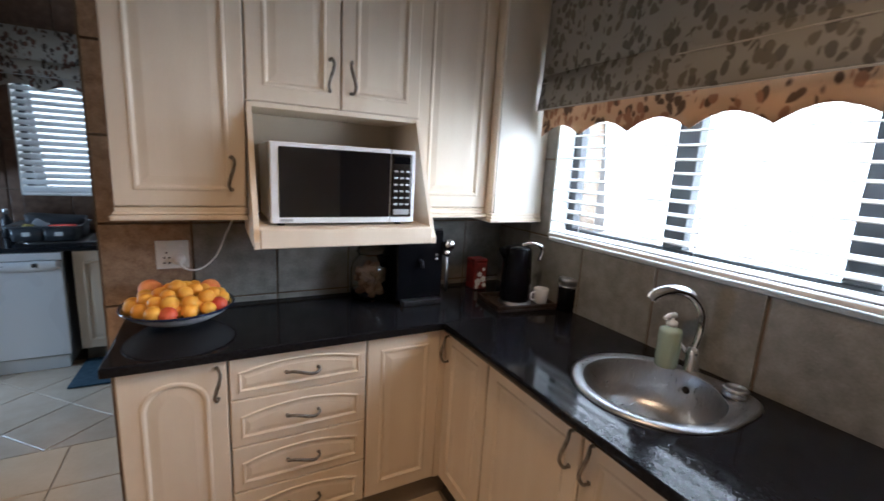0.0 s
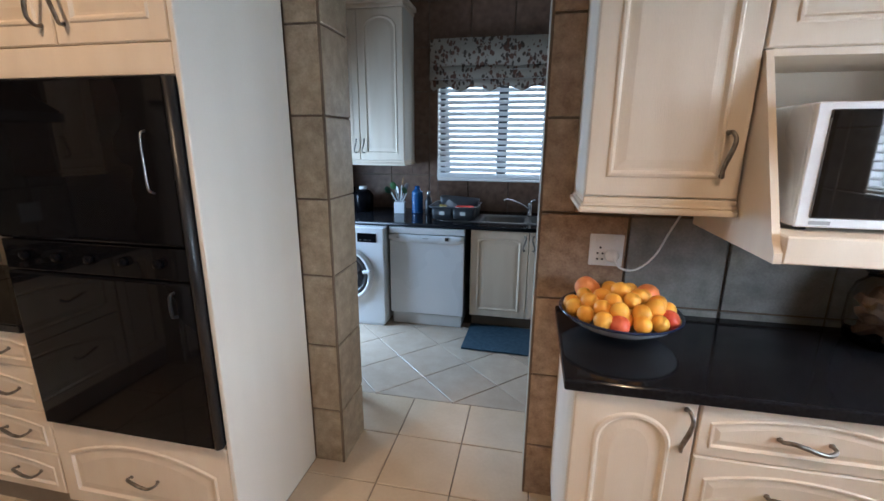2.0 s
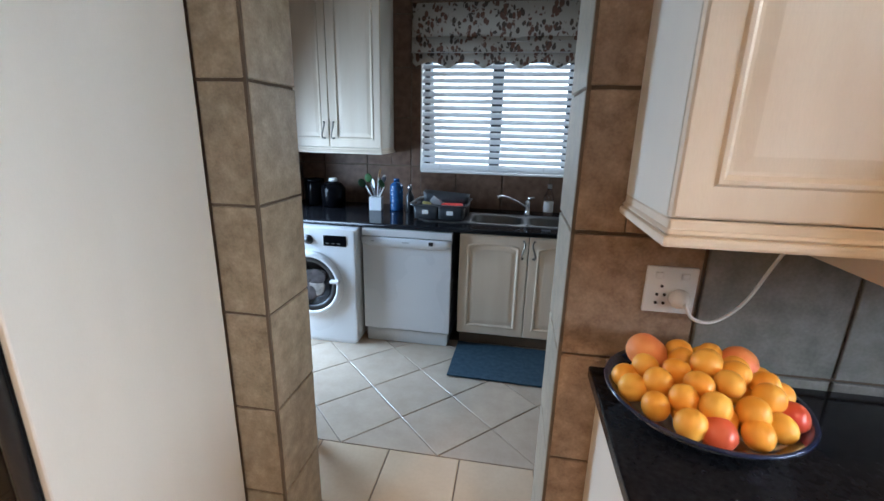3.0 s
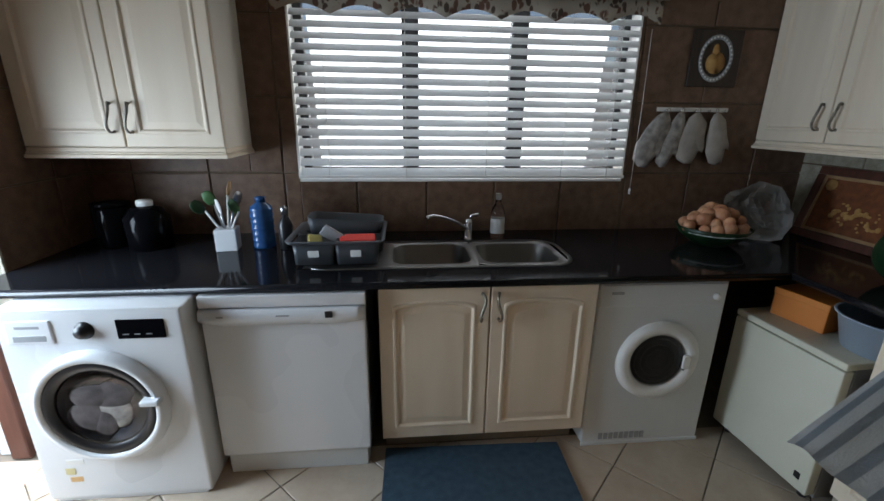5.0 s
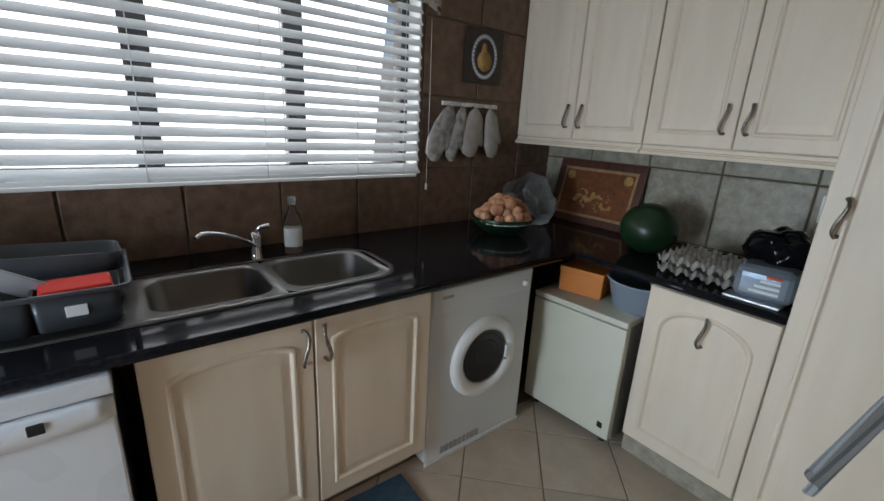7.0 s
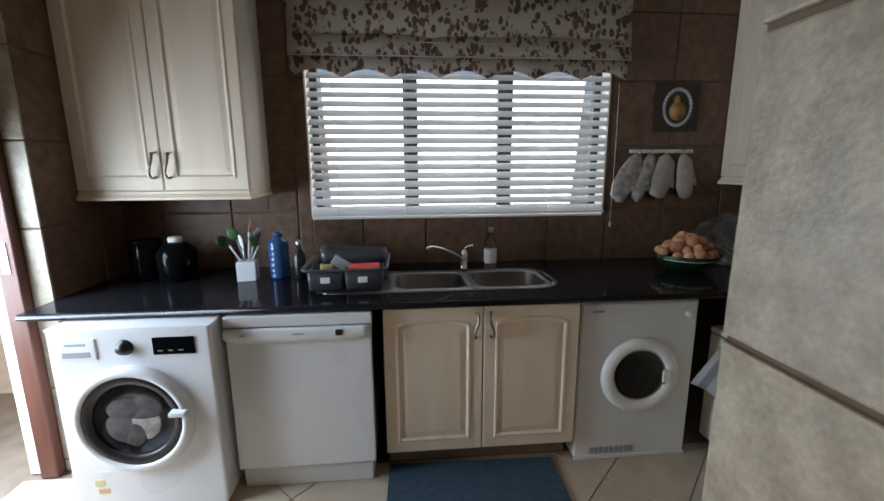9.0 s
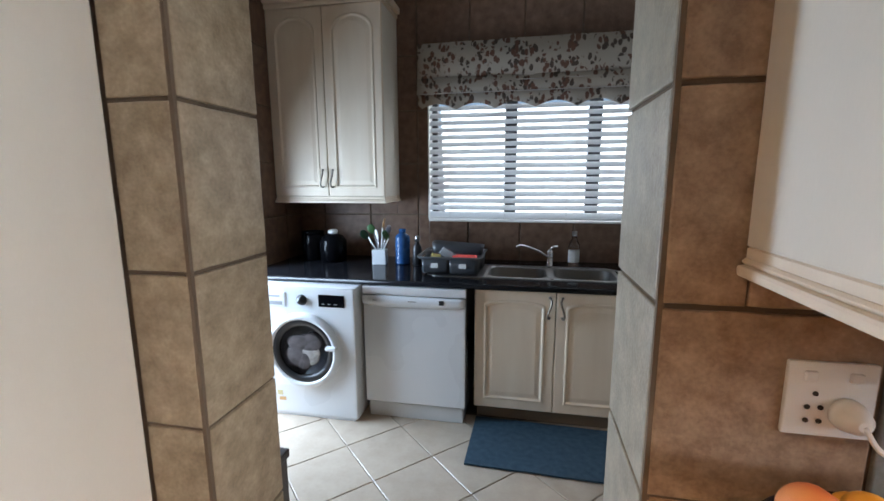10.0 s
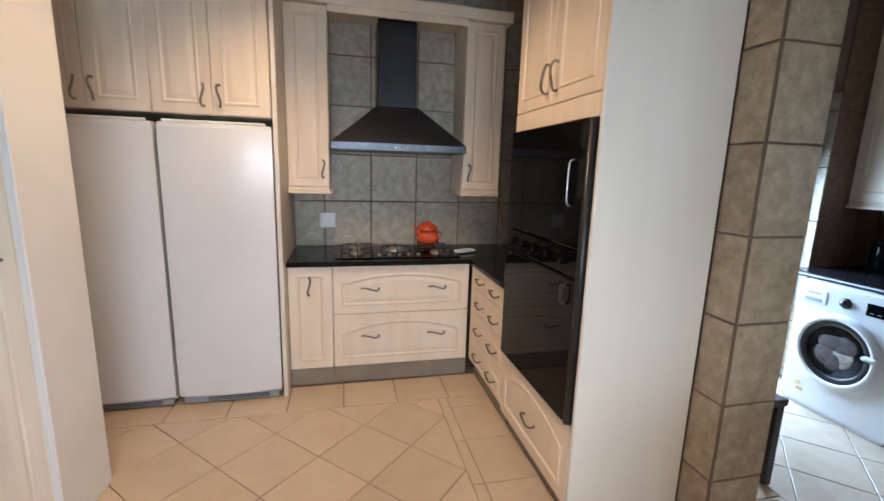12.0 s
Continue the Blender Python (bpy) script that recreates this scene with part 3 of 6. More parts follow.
roman_blind("roman_blind", "leaf-print fabric blind, coloured grey as if backlit, drawn up over the kitchen window", at(KITCHEN_X - 0.06, KW1 + 0.06, 0, WEST), KW1 - KW0 + 0.12, 2.45, (1.985, 1.86), 1.85, 0.112, 8, BACKLIT_FRILL, SHADED_PRINT)
roman_blind("roman_blind", "cream leaf-print fabric blind drawn up over the laundry window", at(LW0 - 0.05, BACK - 0.10, 0), LW1 - LW0 + 0.10, 2.375, (2.14, 2.065), 2.06, 0.10, 7, LEAFPRINT)

# ---- outside door of the laundry ----
d = tagged(thing("door_1", "red-brown hardwood outside door frame, standing open to the yard", "door frame"), kind="structure")
part("jamb", box(WESTL - 0.165, WESTL - 0.085, OD1 - 0.055, OD1 - 0.002, 0, ODZ - 0.06, 0.004), DARKWOOD, d)
part("jamb", box(WESTL - 0.165, WESTL - 0.085, OD0 + 0.002, OD0 + 0.055, 0, ODZ - 0.06, 0.004), DARKWOOD, d)
part("head", box(WESTL - 0.165, WESTL - 0.085, OD0 + 0.002, OD1 - 0.002, ODZ - 0.06, ODZ - 0.002, 0.004), DARKWOOD, d)
part("strike_plate", box(WESTL - 0.14, WESTL - 0.11, OD1 - 0.059, OD1 - 0.0555, 1.02, 1.16, 0.001), STEEL, d)
part("outer_reveal", box(WESTL - 0.238, WESTL - 0.167, OD1 - 0.02, OD1 - 0.002, 0, ODZ - 0.002, 0.002), OUTWALL, d)
part("threshold", box(WESTL - 0.24, WESTL, OD0 + 0.06, OD1 - 0.06, -0.05, -0.002, 0.004), PAVER, d)
h_ = tube(curve_pts([(-2.35, 4.55, -0.105), (-2.6, 4.85, -0.105), (-2.8, 4.97, -0.105), (-3.02, 4.995, -0.105), (-3.5, 4.9, -0.105)], 6), 0.011, 8)
solid("garden_hose", h_, LEAF, "green garden hose lying on the paving outside", "hose")

# ---- kitchen: the run along the partition ----
Y0 = 1.80
COUNTER = 0.905


def kitchen_base():
    u = thing("base_cabinet", "cream base cabinet with one arched panel door", "cabinet", at(0.222, Y0, 0))
    carcass(u, 0.318, 0.53, 0.13, 0.87)
    leaf(u, 0.0, 0.316, 0.135, 0.87, 0.285, 0.785, 0.085)
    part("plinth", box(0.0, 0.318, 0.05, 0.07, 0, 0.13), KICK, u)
    u = thing("drawer_cabinet", "cream drawer cabinet with four arched drawer fronts", "cabinet", at(0.542, Y0, 0))
    carcass(u, 0.50, 0.53, 0.13, 0.87)
    zs = [0.135, 0.330, 0.518, 0.705, 0.87]
    for a, b in zip(zs, zs[1:]):
        leaf(u, 0.0, 0.498, a, b, 0.25, (a + b) / 2, 0.055, True, "drawer_front")
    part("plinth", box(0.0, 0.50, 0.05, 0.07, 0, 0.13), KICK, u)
    u = thing("corner_cabinet", "cream corner cabinet with a folding pair of plain panel doors", "cabinet", at(1.044, Y0, 0))
    part("body", box(0, 0.985, 0.36, 0.53, 0.13, 0.87, 0.002), PANEL, u)
    leaf(u, 0.0, 0.333, 0.135, 0.87)
    part("plinth", box(0.0, 0.42, 0.05, 0.07, 0, 0.13), KICK, u)
    part("corner_post", box(0.333, 0.375, 0.004, 0.03, 0.13, 0.87), CREAM, u)
    part("body", box(0.02, 0.42, 0.03, 0.36, 0.13, 0.87), PANEL, u)
    d = part("door", door_bm(0.0, 0.325, 0.135, 0.87), CREAM, u)
    d.matrix_basis = pose(0.357, -0.002, 0, 0, 0, -90)
    handle(d, 0.03, 0.785)
    return u


kitchen_base()
for k, y in enumerate((1.462, 0.992, 0.522, 0.052)):
    u = thing("base_cabinet", "cream base cabinet with a plain panel door under the sink counter", "cabinet", at(1.401, y, 0, WEST), "cabinets under the window counter")
    carcass(u, 0.468, 0.62, 0.13, 0.66)
    leaf(u, 0.0, 0.466, 0.135, 0.87, 0.43 if k % 2 == 0 else 0.036, 0.79)
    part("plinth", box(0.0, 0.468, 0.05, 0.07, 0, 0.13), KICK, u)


def kitchen_worktop():
    bm = bmesh.new()
    z0, z1 = COUNTER - 0.034, COUNTER
    bx(bm, 0.190, KITCHEN_X - 0.002, 1.775, 2.333, z0, z1, 0.008, 3)
    for a, b in ((-0.42, 0.74), (1.34, 1.775)):
        bx(bm, 1.376, KITCHEN_X - 0.002, a, b, z0, z1)
    # the stretch round the sink
    cx, cy, r = 1.735, 1.04, 0.215
    x0, x1, y0, y1 = 1.376, KITCHEN_X - 0.002, 0.74, 1.34
    outer, inner = [], []
    turns = [2 * math.pi * i / 48 for i in range(48)] + [math.atan2(y - cy, x - cx) % (2 * math.pi) for x in (x0, x1) for y in (y0, y1)]
    for a in sorted(turns):
        c, s = math.cos(a), math.sin(a)
        k = min((x1 - cx) / c if c > 1e-6 else (x0 - cx) / c if c < -1e-6 else 9, (y1 - cy) / s if s > 1e-6 else (y0 - cy) / s if s < -1e-6 else 9)
        outer.append((cx + k * c, cy + k * s))
        inner.append((cx + r * c, cy + r * s))
    loops(bm, [[(x, y, z0) for x, y in outer], [(x, y, z1) for x, y in outer], [(x, y, z1) for x, y in inner], [(x, y, z0) for x, y in inner]], smooth=False)
    w = solid("kitchen_worktop", bm, GRANITE, "polished black granite worktop turning the corner under the window", "worktop")
    w["kind"] = "structure"
    part("nosing", tube([(1.378, 1.775, COUNTER - 0.017), (1.378, -0.42, COUNTER - 0.017)], 0.0165, 10), GRANITE, w)


kitchen_worktop()

# round sink
SKX, SKY = 1.735, 1.04
s = thing("round_sink", "round brushed steel inset sink in the black worktop", "sink", pose(SKX, SKY, COUNTER))


def sink_rim():
    """A round rim that swells into a tap ledge towards the wall."""
    rings = []
    for out, z in ((0.040, 0.001), (0.040, 0.005), (0.030, 0.010), (0.014, 0.011), (0.0, 0.006)):
        ring = []
        for k in range(64):
            a = 2 * math.pi * k / 64
            d = (a - radians(-40) + math.pi) % (2 * math.pi) - math.pi
            ledge = 0.062 * math.exp(-(d / 0.42) ** 2) * min(1.0, out / 0.030)
            r = 0.208 + out + ledge
            ring.append((r * math.cos(a), r * math.sin(a), z))
        rings.append(ring)
    return loops(bmesh.new(), rings)


part("rim", sink_rim(), STEEL, s, "polished steel rim with a small ledge")
part("bowl", lathe([(0.208, 0.006), (0.203, -0.004), (0.196, -0.06), (0.184, -0.125), (0.15, -0.155), (0.05, -0.164), (0.001, -0.165)], 64, cap=False), STEEL, s)
part("drain", lathe([(0.001, -0.164), (0.036, -0.163), (0.042, -0.160), (0.03, -0.158), (0.001, -0.161)], 24), CHROME, s)
part("overflow", lathe([(0.001, 0), (0.012, 0.001), (0.013, 0.003), (0.004, 0.003)], 14, (0.0, 0.0, 0.0)), BLACK, s).matrix_basis = pose(0.196, 0.0, -0.05, 0, -82, 0)
part("plug_hole_cap", lathe([(0.034, 0.0), (0.037, 0.006), (0.033, 0.012), (0.033, 0.020), (0.036, 0.024), (0.030, 0.029), (0.024, 0.029), (0.022, 0.024), (0.001, 0.024)], 28, (0.190, -0.150, 0.010)), STEEL, s)
t = thing("mixer_tap", "tall chrome goose-neck tap behind the round sink", "tap", pose(1.975, 1.063, COUNTER))
part("base", lathe([(0.029, 0), (0.029, 0.008), (0.024, 0.014), (0.023, 0.075), (0.019, 0.092), (0.001, 0.094)], 24), CHROME, t)
part("spout", tube(curve_pts([(0, 0, 0.08), (0.012, -0.006, 0.16), (0.006, 0.0, 0.225), (-0.035, 0.025, 0.278), (-0.090, 0.055, 0.290), (-0.135, 0.078, 0.272), (-0.150, 0.086, 0.252)]), [0.014, 0.014, 0.016, 0.018, 0.019, 0.019, 0.018], 14), CHROME, t)
part("lever", tube([(0.0, 0.012, 0.060), (-0.020, 0.030, 0.085), (-0.035, 0.040, 0.110)], [0.012, 0.010, 0.008], 10), CHROME, t)
b = thing("soap_dispenser", "pump bottle of milky pale green hand soap by the sink", "soap dispenser", pose(1.915, 1.118, COUNTER + 0.010))
part("bottle", lathe([(0.034, 0), (0.038, 0.006), (0.038, 0.125), (0.034, 0.138), (0.016, 0.146), (0.014, 0.152), (0.001, 0.153)], 24), SOAP, b)
part("collar", lathe([(0.018, 0.148), (0.018, 0.164), (0.007, 0.166), (0.006, 0.184)], 16), PLASTIC, b)
part("pump", tube([(0.010, 0, 0.186), (-0.02, 0, 0.188), (-0.046, 0, 0.180)], [0.010, 0.009, 0.006], 8), PLASTIC, b)


def wall_unit(name, label, m, w, d, z0, z1, leaves, arch=0.0, left=True, right=True, crown=None, rail=True):
    """leaves: (x0, x1, handle x or None)."""
    u = thing(name, label, "cabinet", m)
    carcass(u, w, d, z0, z1)
    for x0, x1, hx in leaves:
        leaf(u, x0, x1, z0 + 0.002, z1 - 0.002, hx, z0 + 0.125, arch)
    if rail:
        pelmet(u, w, d, z0, left, right)
    if crown:
        cornice(u, w, d, z1, *crown)
    return u


UY = 2.02
wall_unit("wall_cabinet", "cream wall cabinet with one panel door above the fruit bowl", at(0.225, UY, 0), 0.411, 0.313, 1.37, 2.56, [(0.0, 0.409, 0.358)], 0.0, True, False, (1, 0))
u = thing("microwave_cabinet", "cream wall cabinet with two doors above an open microwave niche", "cabinet", at(0.638, UY, 0))
part("body", box(0, 0.690, 0.021, 0.313, 1.775, 2.56, 0.002), PANEL, u)
leaf(u, 0.0, 0.344, 1.760, 2.558, 0.302, 1.885, 0.0)
leaf(u, 0.346, 0.690, 1.760, 2.558, 0.388, 1.885, 0.0, flip=True)
cornice(u, 0.690, 0.313, 2.56)
for x in (0.0, 0.672):      # splayed cheeks: deep at the shelf, shallow at the top
    prof = [(0.313, 1.25), (-0.217, 1.25), (-0.217, 1.275), (-0.197, 1.30), (0.0, 1.757), (0.313, 1.757)]
    bmc = bmesh.new()
    loops(bmc, [[(x, y, z) for y, z in prof], [(x + 0.018, y, z) for y, z in prof]], True, True, smooth=False)
    part("cheek", bmc, CREAM, u, "splayed side panel")
part("shelf", box(0.018, 0.672, -0.219, 0.313, 1.25, 1.318, 0.004), CREAM, u)
part("niche_back", box(0.018, 0.672, 0.301, 0.313, 1.318, 1.757), CARCASS, u)
part("niche_top", box(0.018, 0.672, 0.0, 0.301, 1.741, 1.759), CREAM, u)

# microwave oven
mw = thing("microwave_oven", "white microwave oven with a black glass door, in the open niche", "microwave", at(0.698, 1.866, 1.318))
part("body", box(0, 0.552, 0.012, 0.40, 0.012, 0.300, 0.006, 2), WHITE, mw)
part("door_frame", box(0.0, 0.445, 0.0, 0.014, 0.012, 0.300, 0.004), WHITE, mw)
part("side_frame", box(0.447, 0.552, 0.0, 0.014, 0.012, 0.300, 0.004), WHITE, mw)
part("door_glass", box(0.028, 0.443, -0.004, 0.002, 0.034, 0.284, 0.003), MIRROR, mw, "black mirror-like glass")
cp = part("control_panel", box(0.447, 0.538, -0.004, 0.002, 0.034, 0.284, 0.003), MIRROR, mw, "glossy black control panel")
part("display", box(0.458, 0.528, -0.0050, -0.0035, 0.245, 0.272, 0.0004), BGLASS, cp)
for r in range(6):
    for c in range(3):
        part("button", box(0.460 + c * 0.025, 0.476 + c * 0.025, -0.0050, -0.0035, 0.082 + r * 0.026, 0.090 + r * 0.026, 0.0004), GREYPL, cp)
part("door_button", box(0.459, 0.527, -0.0055, -0.0035, 0.044, 0.066, 0.0006), GREYPL, cp)
part("badge", box(0.03, 0.075, -0.0015, 0.001, 0.019, 0.028), GREYPL, mw)
for x in (0.04, 0.50):
    part("foot", lathe([(0.014, 0), (0.014, 0.013)], 10, (x, 0.05, 0)), BLACK, mw)

u = wall_unit("wall_cabinet", "cream wall cabinet with a narrow panel door beside the microwave", at(1.331, 2.05, 0), 0.395, 0.283, 1.37, 2.56, [(0.0, 0.395, None)], 0.0, False, False, (0, 0))
u = thing("corner_wall_cabinet", "cream corner wall cabinet with a plain end panel", "cabinet", at(1.728, 1.995, 0))
part("body", box(0.012, 0.310, 0.0, 0.338, 1.35, 2.60, 0.003), PANEL, u)
part("door", box(0.0, 0.012, 0.004, 0.112, 1.352, 2.56, 0.003), CREAM, u)
bm = bmesh.new()
for a, b, e in ((1.306, 1.322, 0.012), (1.322, 1.336, 0.007), (1.336, 1.35, 0.003)):
    bx(bm, -e, 0.310, -e, 0.338, a, b, 0.003)
part("light_rail", bm, CREAM, u)


def socket(m, twin=True, label="white square double wall socket"):
    s = thing("wall_socket", label, "socket", m)
    part("plate", box(-0.06, 0.06, -0.010, 0.0, -0.06, 0.06, 0.004, 2), PLASTIC, s)
    if twin:
        for x, z in ((-0.030, -0.012), (-0.012, -0.012), (-0.021, 0.010), (-0.030, -0.034), (-0.012, -0.034)):
            part("pin_hole", lathe([(0.004, 0), (0.004, 0.002)], 8), BLACK, s).matrix_basis = pose(x, -0.0102, z, 90, 0, 0)
        for x in (-0.03, 0.03):
            part("rocker", box(x - 0.009, x + 0.009, -0.014, -0.008, 0.030, 0.046, 0.002), PLASTIC, s)
    return s


s = socket(at(0.358, 2.335, 1.138))
p = thing("power_cord", "white plug and cable running up behind the wall cabinet", "cable", at(0.358, 2.335, 1.138))
part("plug", lathe([(0.024, 0), (0.025, 0.01), (0.018, 0.032), (0.008, 0.040)], 16), PLASTIC, p).matrix_basis = pose(0.022, -0.010, -0.018, 90, 0, 0)
part("cable", tube(curve_pts([(0.022, -0.048, -0.018), (0.045, -0.055, -0.052), (0.10, -0.04, -0.06), (0.16, -0.03, -0.01), (0.20, -0.03, 0.08), (0.235, -0.03, 0.16), (0.26, -0.03, 0.24)]), 0.0042, 6), PLASTIC, p)

# bowl of fruit
fb = solid("fruit_bowl", lathe([(0.07, 0.0), (0.075, 0.006), (0.10, 0.010), (0.16, 0.034), (0.20, 0.058), (0.222, 0.078), (0.228, 0.082), (0.225, 0.086), (0.216, 0.082), (0.19, 0.064), (0.14, 0.032), (0.06, 0.014), (0.001, 0.012)], 56, cap=False),
           GLAZE, "wide glazed bowl with a navy rim full of apricots and peaches", "bowl", pose(0.385, 2.135, COUNTER) @ Matrix.Diagonal((0.86, 0.86, 0.92, 1)))
part("rim_band", lathe([(0.217, 0.0825), (0.2225, 0.0765), (0.2290, 0.0818), (0.2255, 0.0875), (0.216, 0.0835), (0.19, 0.0655)], 56, cap=False), NAVY, fb, "navy blue glazed rim")


def fruit_bm(r, long, crease):
    bm = bmesh.new()
    bmesh.ops.create_uvsphere(bm, u_segments=20, v_segments=14, radius=r)
    for v in bm.verts:
        a = math.atan2(v.co.y, v.co.x)
        h = v.co.z / r
        k = 1 - crease * math.exp(-(a / 0.22) ** 2) * max(0.0, 1 - h * h) ** 0.3
        v.co.x *= k
        v.co.y *= k
        v.co.z *= long * (1 - 0.10 * math.exp(-((1 - abs(h)) / 0.06)))
    for f in bm.faces:
        f.smooth = True
    return bm


AP = mesh_of("apricot", fruit_bm(0.027, 1.12, 0.07), APRICOT)
AP2 = mesh_of("apricot", fruit_bm(0.0305, 0.96, 0.06), APRICOT)
PE = mesh_of("peach", fruit_bm(0.045, 0.93, 0.05), PEACH)
PL = mesh_of("apple", fruit_bm(0.032, 0.95, 0.0), PLUM)
rnd = random.Random(5)


def fruit(me, kind, x, y, z):
    ob = new(kind, me)
    ob.matrix_basis = pose(0.385 + 0.88 * x, 2.135 + 0.88 * y, COUNTER + 0.92 * z - 0.004, rnd.uniform(0, 180), rnd.uniform(0, 180), rnd.uniform(0, 360))
    lab = {"apricot": "ripe yellow-orange apricot heaped in the bowl", "peach": "large blushing peach in the bowl", "apple": "small red apple among the apricots"}[kind]
    tagged(ob, lab, kind, "fruit in the bowl")


for n_, rad, z in ((15, 0.168, 0.092), (10, 0.112, 0.088), (11, 0.128, 0.122), (6, 0.062, 0.138), (1, 0.0, 0.162), (5, 0.05, 0.095)):
    for k in range(n_):
        a = 2 * math.pi * (k + 0.5 * (n_ % 3)) / n_ + rnd.uniform(-0.08, 0.08)
        r = rad + rnd.uniform(-0.006, 0.006)
        x, y = r * math.cos(a), r * math.sin(a)
        if n_ == 15 and k in (5, 6):
            continue
        if n_ in (11, 6) and math.hypot(x + 0.10, y - 0.085) < 0.05:
            continue
        me, kind = (AP2, "apricot") if rnd.random() < 0.45 else (AP, "apricot")
        if n_ == 15 and k in (11, 14):
            me, kind = PL, "apple"
        fruit(me, kind, x, y, z + rnd.uniform(-0.006, 0.006))
fruit(PE, "peach", -0.110, 0.088, 0.132)
fruit(PE, "peach", 0.120, 0.10, 0.112)

# jar of rusks, machines and tea things in the corner
j = thing("glass_jar", "round glass storage jar of brown rusks on the worktop", "jar", pose(1.185, 2.205, COUNTER))
jar = part("jar", lathe([(0.070, 0.0), (0.088, 0.010), (0.098, 0.06), (0.098, 0.15), (0.085, 0.195), (0.062, 0.215), (0.062, 0.235), (0.056, 0.235), (0.056, 0.215), (0.08, 0.19), (0.092, 0.148), (0.092, 0.062), (0.08, 0.016), (0.001, 0.012)], 32, cap=False), GLASS, j)
part("lid", lathe([(0.066, 0.232), (0.072, 0.238), (0.06, 0.262), (0.02, 0.276), (0.014, 0.29), (0.018, 0.302), (0.001, 0.31)], 28), GLASS, j, "clear glass lid with a knob")
RUSK = mat("brown_rusk", (0.16, 0.075, 0.035), (0.26, 0.14, 0.07), 40, 0.9, None, 0.5, 120)
for k in range(30):
    a, r = 2.4 * k, 0.058 * (0.35 + 0.65 * rnd.random())
    part("rusk", box(-0.035, 0.035, -0.016, 0.016, -0.014, 0.014, 0.006, 2), RUSK, j).matrix_basis = pose(r * math.cos(a), r * math.sin(a), 0.035 + 0.0042 * k, rnd.uniform(-40, 40), rnd.uniform(-40, 40), rnd.uniform(0, 180))
cm = thing("coffee_machine", "black coffee machine with a chrome steam valve in the dark corner", "coffee machine", at(1.265, 2.06, COUNTER))
part("body", box(0.0, 0.24, 0.0, 0.27, 0.012, 0.355, 0.012, 3), BGLASS, cm)
part("top_plate", box(0.006, 0.234, 0.006, 0.264, 0.354, 0.366, 0.004, 2), BLACK, cm)
part("drip_tray", box(0.02, 0.22, -0.045, 0.0, 0.0, 0.028, 0.005, 2), BLACK, cm)
part("spout", tube([(0.12, 0.002, 0.21), (0.12, -0.018, 0.205), (0.12, -0.022, 0.18)], 0.010, 10), BLACK, cm)
for z in (0.215, 0.235):
    part("button", lathe([(0.007, 0), (0.007, 0.003), (0.005, 0.004)], 14), CHROME, cm).matrix_basis = pose(0.205, 0.0, z, 90, 0, 0)
part("valve", lathe([(0.024, 0), (0.028, 0.006), (0.028, 0.022), (0.020, 0.032), (0.001, 0.034)], 24), CHROME, cm, "round chrome steam valve").matrix_basis = pose(0.262, -0.004, 0.285, 90, 0, 0)
part("valve", lathe([(0.016, 0), (0.018, 0.004), (0.018, 0.016), (0.001, 0.022)], 20), CHROME, cm).matrix_basis = pose(0.252, -0.010, 0.245, 90, 0, 0)
part("steam_wand", tube([(0.258, 0.0, 0.245), (0.260, -0.006, 0.15), (0.262, -0.008, 0.05)], 0.009, 10), STEEL, cm)
part("bracket", box(0.238, 0.256, 0.0, 0.05, 0.23, 0.30, 0.004, 2), BLACK, cm)
bx_ = thing("biscuit_tin", "dark red and white flower-printed tin against the wall", "tin", at(1.765, 2.17, COUNTER))
TINRED = mat("dark_red_tin", (0.07, 0.006, 0.006), (0.26, 0.02, 0.016), 30, 0.5)
part("tin", box(0, 0.085, 0, 0.085, 0, 0.155, 0.010, 3), TINRED, bx_)
part("lid", box(-0.002, 0.087, -0.002, 0.087, 0.152, 0.172, 0.008, 3), TINRED, bx_)
for x, z, r in ((0.024, 0.045, 0.019), (0.058, 0.060, 0.017), (0.034, 0.088, 0.014), (0.066, 0.026, 0.012), (0.060, 0.115, 0.009), (0.018, 0.018, 0.011)):
    b_ = bmesh.new()
    for k in range(5):
        a_ = 1.2566 * k + 9 * x
        bmesh.ops.create_circle(b_, cap_ends=True, segments=8, radius=r * 0.5, matrix=Matrix.Translation((r * 0.6 * math.cos(a_), r * 0.6 * math.sin(a_), 0.0006 * k)))
    part("flower", b_, PAPER, bx_, "white flower print").matrix_basis = pose(x, -0.001, z, 90, 0, 0)
tr_ = thing("serving_tray", "dark wooden tray under the kettle", "tray", pose(1.83, 1.90, COUNTER, 0, 0, -8))
part("base", box(-0.14, 0.18, -0.12, 0.12, 0.0, 0.010, 0.003), BENCHWOOD, tr_)
for a in ((-0.14, 0.18, -0.12, -0.11), (-0.14, 0.18, 0.11, 0.12), (-0.14, -0.13, -0.11, 0.11), (0.17, 0.18, -0.11, 0.11)):
    part("edge", box(*a, 0.010, 0.030, 0.003), BENCHWOOD, tr_)
k_ = thing("kettle", "tall black electric kettle with a silver handle on its base", "kettle", pose(1.835, 1.895, COUNTER + 0.010))
part("base", lathe([(0.080, 0), (0.083, 0.006), (0.076, 0.016), (0.001, 0.018)], 28), STEEL, k_)
part("jug", lathe([(0.072, 0.017), (0.077, 0.028), (0.075, 0.12), (0.069, 0.23), (0.066, 0.272), (0.058, 0.285), (0.02, 0.291), (0.001, 0.292)], 32), BGLASS, k_)
